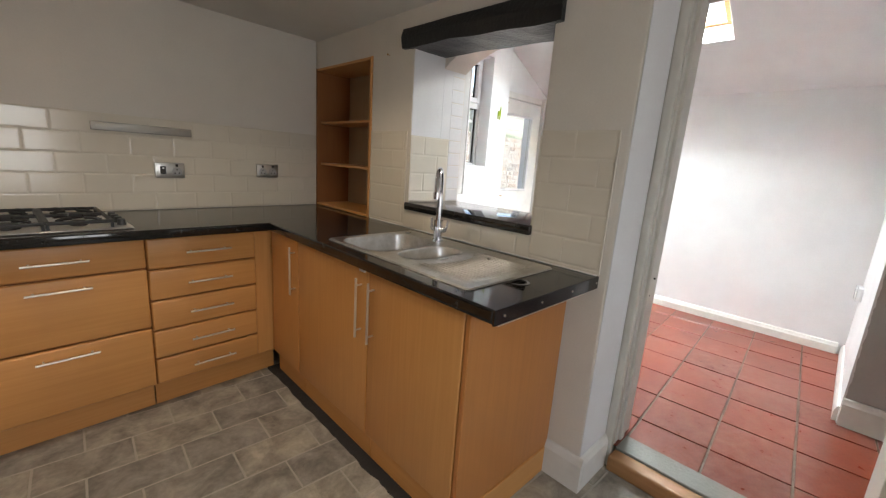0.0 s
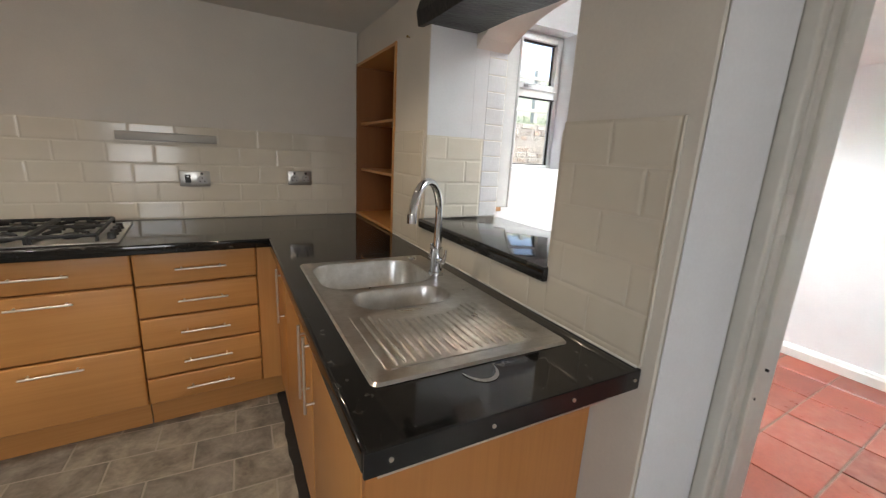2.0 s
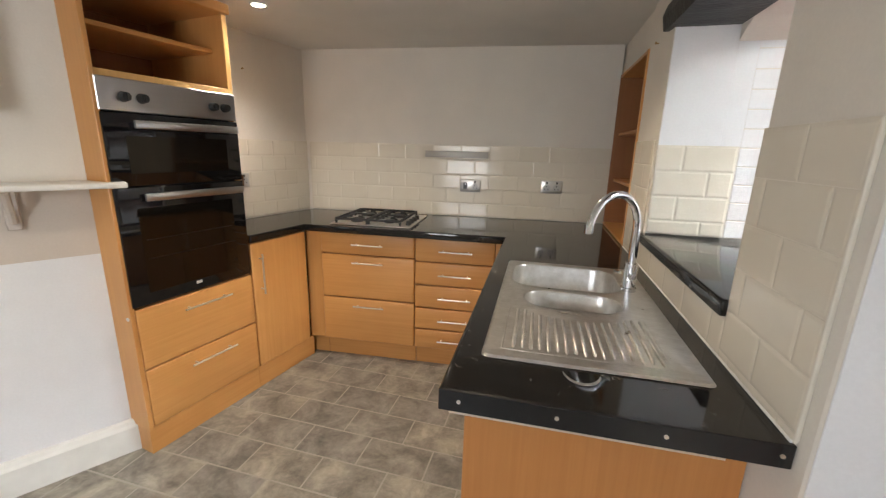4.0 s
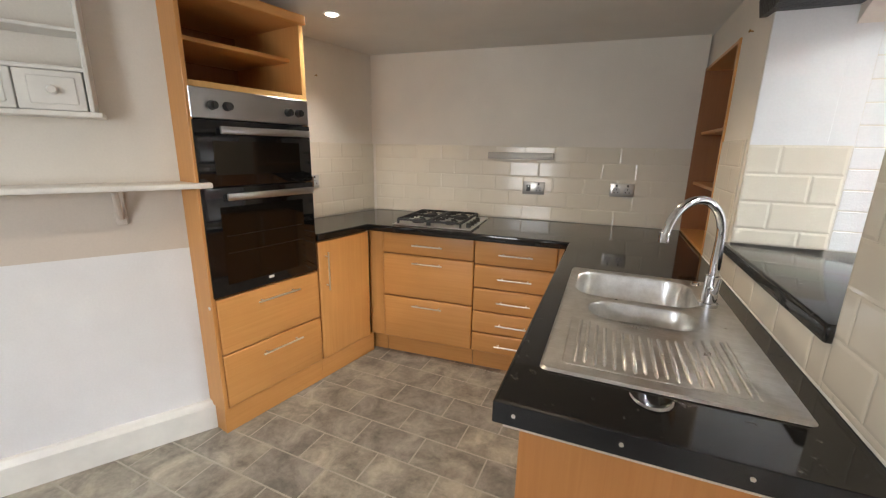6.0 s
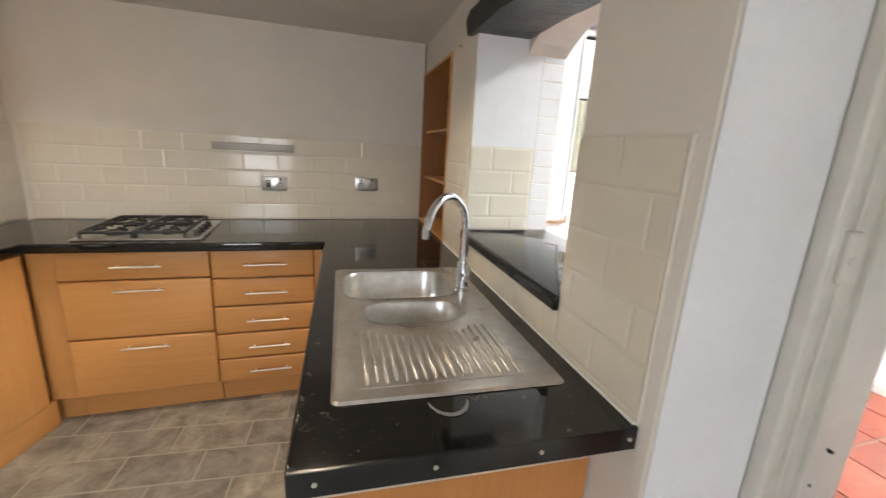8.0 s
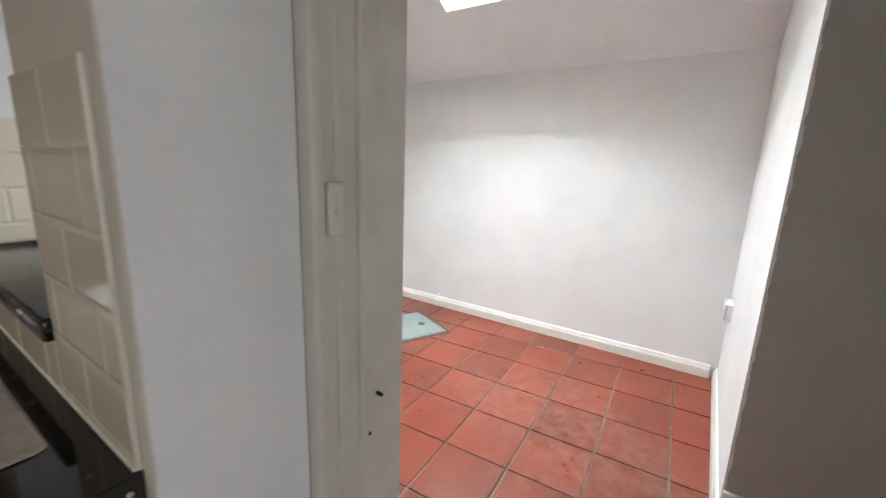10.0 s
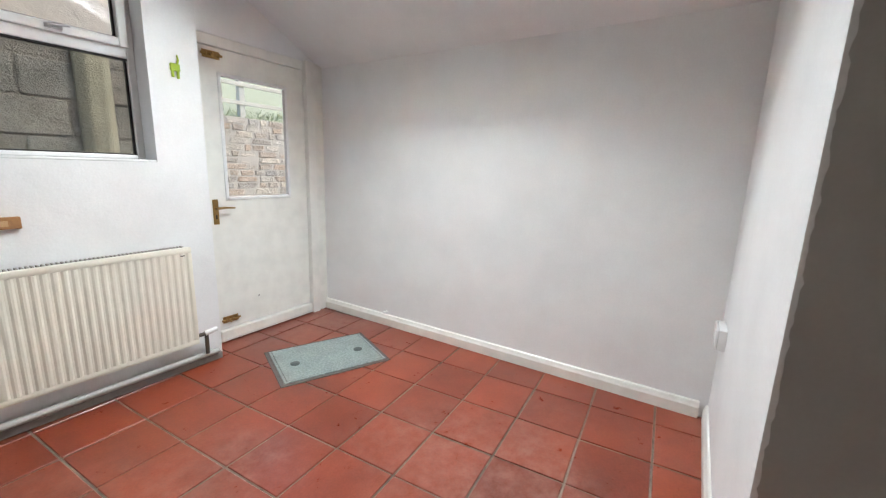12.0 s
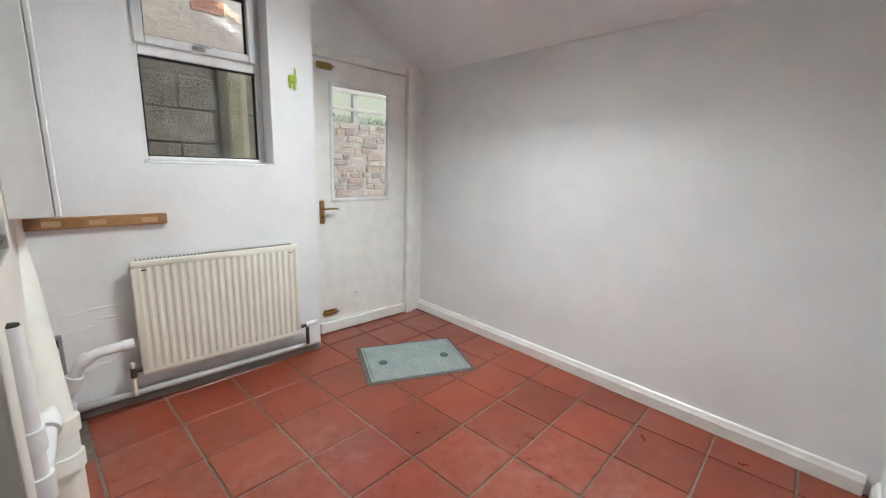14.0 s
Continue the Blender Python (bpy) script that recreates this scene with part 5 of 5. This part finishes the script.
ends = [[b.verts.new((x, y, z)) for y, z in bank] for x in (1.5, 14)]
b.faces.new(ends[0])
b.faces.new(ends[1][::-1])
for k in range(5):
    b.faces.new((ends[0][k], ends[0][(k + 1) % 5], ends[1][(k + 1) % 5], ends[1][k]))
struct("ground_bank", b, GRASS, "rough grassy bank above the garden wall", "ground")
gr = bmesh.new()
rg = random.Random(8)
for k in range(900):
    x, y = rg.uniform(2.1, 7.0), rg.uniform(4.45, 6.2)
    z0 = 1.71 + 0.28 * (y - 4.75) if y > 4.75 else 1.78
    h = rg.uniform(0.03, 0.10)
    dx, dy = rg.uniform(-0.06, 0.06), rg.uniform(-0.05, 0.05)
    w = rg.uniform(0.006, 0.014)
    v = [gr.verts.new((x - w, y, z0)), gr.verts.new((x + w, y, z0)), gr.verts.new((x + dx * 0.5 + w * 0.6, y + dy * 0.5, z0 + h * 0.6)), gr.verts.new((x + dx, y + dy, z0 + h)), gr.verts.new((x + dx * 0.5 - w * 0.6, y + dy * 0.5, z0 + h * 0.6))]
    gr.faces.new(v)
tagged(obj("grass", gr, painted("grass_blade", (0.24, 0.29, 0.15), 0.6)), "rough green grass along the top of the wall", "grass", kind="stuff")
fn = thing("garden_fence", pose(2.0, 5.6, 1.86), "pale weathered timber post and rail fence on the bank", "fence")
for k in range(6):
    part("post", B((k * 1.1, 0, 0), (k * 1.1 + 0.09, 0.09, 1.0), 0.006), wood("weathered_grey_timber", (0.62, 0.60, 0.54), (0.48, 0.46, 0.41), 0.8) if k == 0 else bpy.data.materials["weathered_grey_timber"], fn)
for z in (0.28, 0.55, 0.82):
    part("rail", B((-0.2, -0.03, z), (5.9, -0.001, z + 0.055), 0.005), bpy.data.materials["weathered_grey_timber"], fn)

ORIGIN = Matrix.Identity(4)

# ---- pieces: wall tiles ----
def bevel_tile(w, h, d=0.0052, e=0.0075):
    bm = bmesh.new()
    lo = [bm.verts.new(p) for p in ((0, 0, 0), (w, 0, 0), (w, 0, h), (0, 0, h))]
    mid = [bm.verts.new((v.co.x, -0.004, v.co.z)) for v in lo]
    ex, ez = min(e, w * 0.3), min(e, h * 0.3)
    hi = [bm.verts.new(p) for p in ((ex, -d, ez), (w - ex, -d, ez), (w - ex, -d, h - ez), (ex, -d, h - ez))]
    for p, q in ((lo, mid), (mid, hi)):
        for k in range(4):
            bm.faces.new((p[k], p[(k + 1) % 4], q[(k + 1) % 4], q[k]))
    bm.faces.new(hi)
    bmesh.ops.recalc_face_normals(bm, faces=bm.faces[:])
    me = bpy.data.meshes.new("wall_tile")
    bm.to_mesh(me)
    bm.free()
    me.materials.append(METRO)
    return me


TILES = {}


def tile_field(parent, m, w, h, rows_from_top=True, shift=0.0):
    """Brick-bond glazed tiles, 200 x 100 mm, over w x h in the local xz plane of m, facing -y."""
    tw, th, gap = 0.202, 0.102, 0.0016
    inv = parent.matrix_world.inverted()
    bed = part("grout_bed", B((0, -0.0054, 0), (w, 0.001, h)), GROUT, parent, "pale grout between the tiles")
    bed.matrix_basis = inv @ m
    z1, j = h, 0
    while z1 > 0.012:
        z0 = max(z1 - th, 0)
        x = -tw * (((j % 2) * 0.5 + shift) % 1.0)
        while x < w - 0.012:
            x0, x1 = max(x, 0), min(x + tw, w)
            if x1 - x0 > 0.012:
                key = (round(x1 - x0 - gap, 3), round(z1 - z0 - gap, 3))
                if key not in TILES:
                    TILES[key] = bevel_tile(*key)
                share("wall_tile", TILES[key], parent, inv @ m @ pose(x0 + gap / 2, -0.002, z0 + gap / 2, 0, 0, random.uniform(-0.15, 0.15)))
            x += tw
        z1 -= th
        j += 1


bpy.context.view_layer.update()
TT = 1.415
tile_field(back_wall, BACK @ pose(-2.165, 0, 0.912), 2.16, TT - 0.912, shift=0.3)
tile_field(left_wall, LEFT @ pose(-0.42, 0.61, 0.912, 0, 0, 90), 0.945, TT - 0.912)
tile_field(sink_wall, pose(0, 1.515, 0.912, 0, 0, -90), 0.345, 1.44 - 0.912, shift=0.4)
tile_field(sink_wall, pose(0, 1.17, 0.912, 0, 0, -90), 0.86, 0.098, shift=0.1)
tile_field(sink_wall, pose(0, 0.31, 0.912, 0, 0, -90), 0.31, 1.44 - 0.912, shift=0.25)
tile_field(sink_wall, pose(0.0, 1.145, 1.055), 0.29, 1.42 - 1.055, shift=0.5)
tile_field(sink_wall, pose(0.29, 0.315, 1.055, 0, 0, 180), 0.29, 1.42 - 1.055)
part("tile_trim", B((-0.009, -0.006, 0.918), (0.0, 0.0, 1.44), 0.003, 2), painted("cream_tile_trim", (0.66, 0.61, 0.52), 0.3), sink_wall, "cream tile edge trim")
# painted brick on the far part of the hatch reveal
BR = B((0, -0.0016, 0), (0.1, 0.006, 0.068), 0.0013)
me_brick = bpy.data.meshes.new("brick")
BR.to_mesh(me_brick)
BR.free()
me_brick.materials.append(WHITE)
for k in range(12):
    z = 1.057 + k * 0.072
    share("brick", me_brick, sink_wall, pose(0.298, 1.1455, z, 0, 0, random.uniform(-0.25, 0.25)))

# ---- pieces: floor tiles ----
def slab_tile(w, d, mat, hgt=0.006, name="floor_tile"):
    bm = B((0, 0, -hgt), (w, d, 0), 0.0025)
    bmesh.ops.recalc_face_normals(bm, faces=bm.faces[:])
    me = bpy.data.meshes.new(name)
    bm.to_mesh(me)
    bm.free()
    me.materials.append(mat)
    return me


QT = 0.302
q_me = slab_tile(QT - 0.0025, QT - 0.012, QUARRY, 0.008)
rq = random.Random(2)
qi = 0
for i in range(-4, 5):
    for j in range(-10, 7):
        v = pose(1.492, 0.975, 0, 0, 0, 3.4) @ Vector((i * QT * 1.023, (j - 1) * QT * 0.99, 0))
        x, y = v.x, v.y
        if x < 0.24 or x > 2.68 or y > 2.06:
            continue
        share("floor_tile", q_me, util_floor, pose(x + 0.00425, y + 0.00425, UZ + rq.uniform(-0.001, 0.001), rq.uniform(-0.2, 0.2), rq.uniform(-0.2, 0.2), 3.4 + rq.uniform(-0.35, 0.35)))
SLW, SLD = 0.315, 0.182
s_me = slab_tile(SLW - 0.005, SLD - 0.005, SLATE, 0.005)
turn = pose(0, 0, 0, 0, 0, -2)
for j in range(-16, 6):
    for i in range(-4, 7):
        x, y = -1.50 + i * SLW + (0.5 * SLW if j % 2 else 0.0), 0.64 + j * SLD
        if y > 1.58 or x > 0.22 or (x > -0.2 and y > 0.05) or (x > -0.05 and y < -0.95) or y < -2.25 or (x < -2.0 - 0.3 and y > 0.5):
            continue
        share("floor_tile", s_me, kitchen_floor, turn @ pose(x + 0.0035, y + 0.0035, 0.0, 0, 0, random.uniform(-0.2, 0.2)))
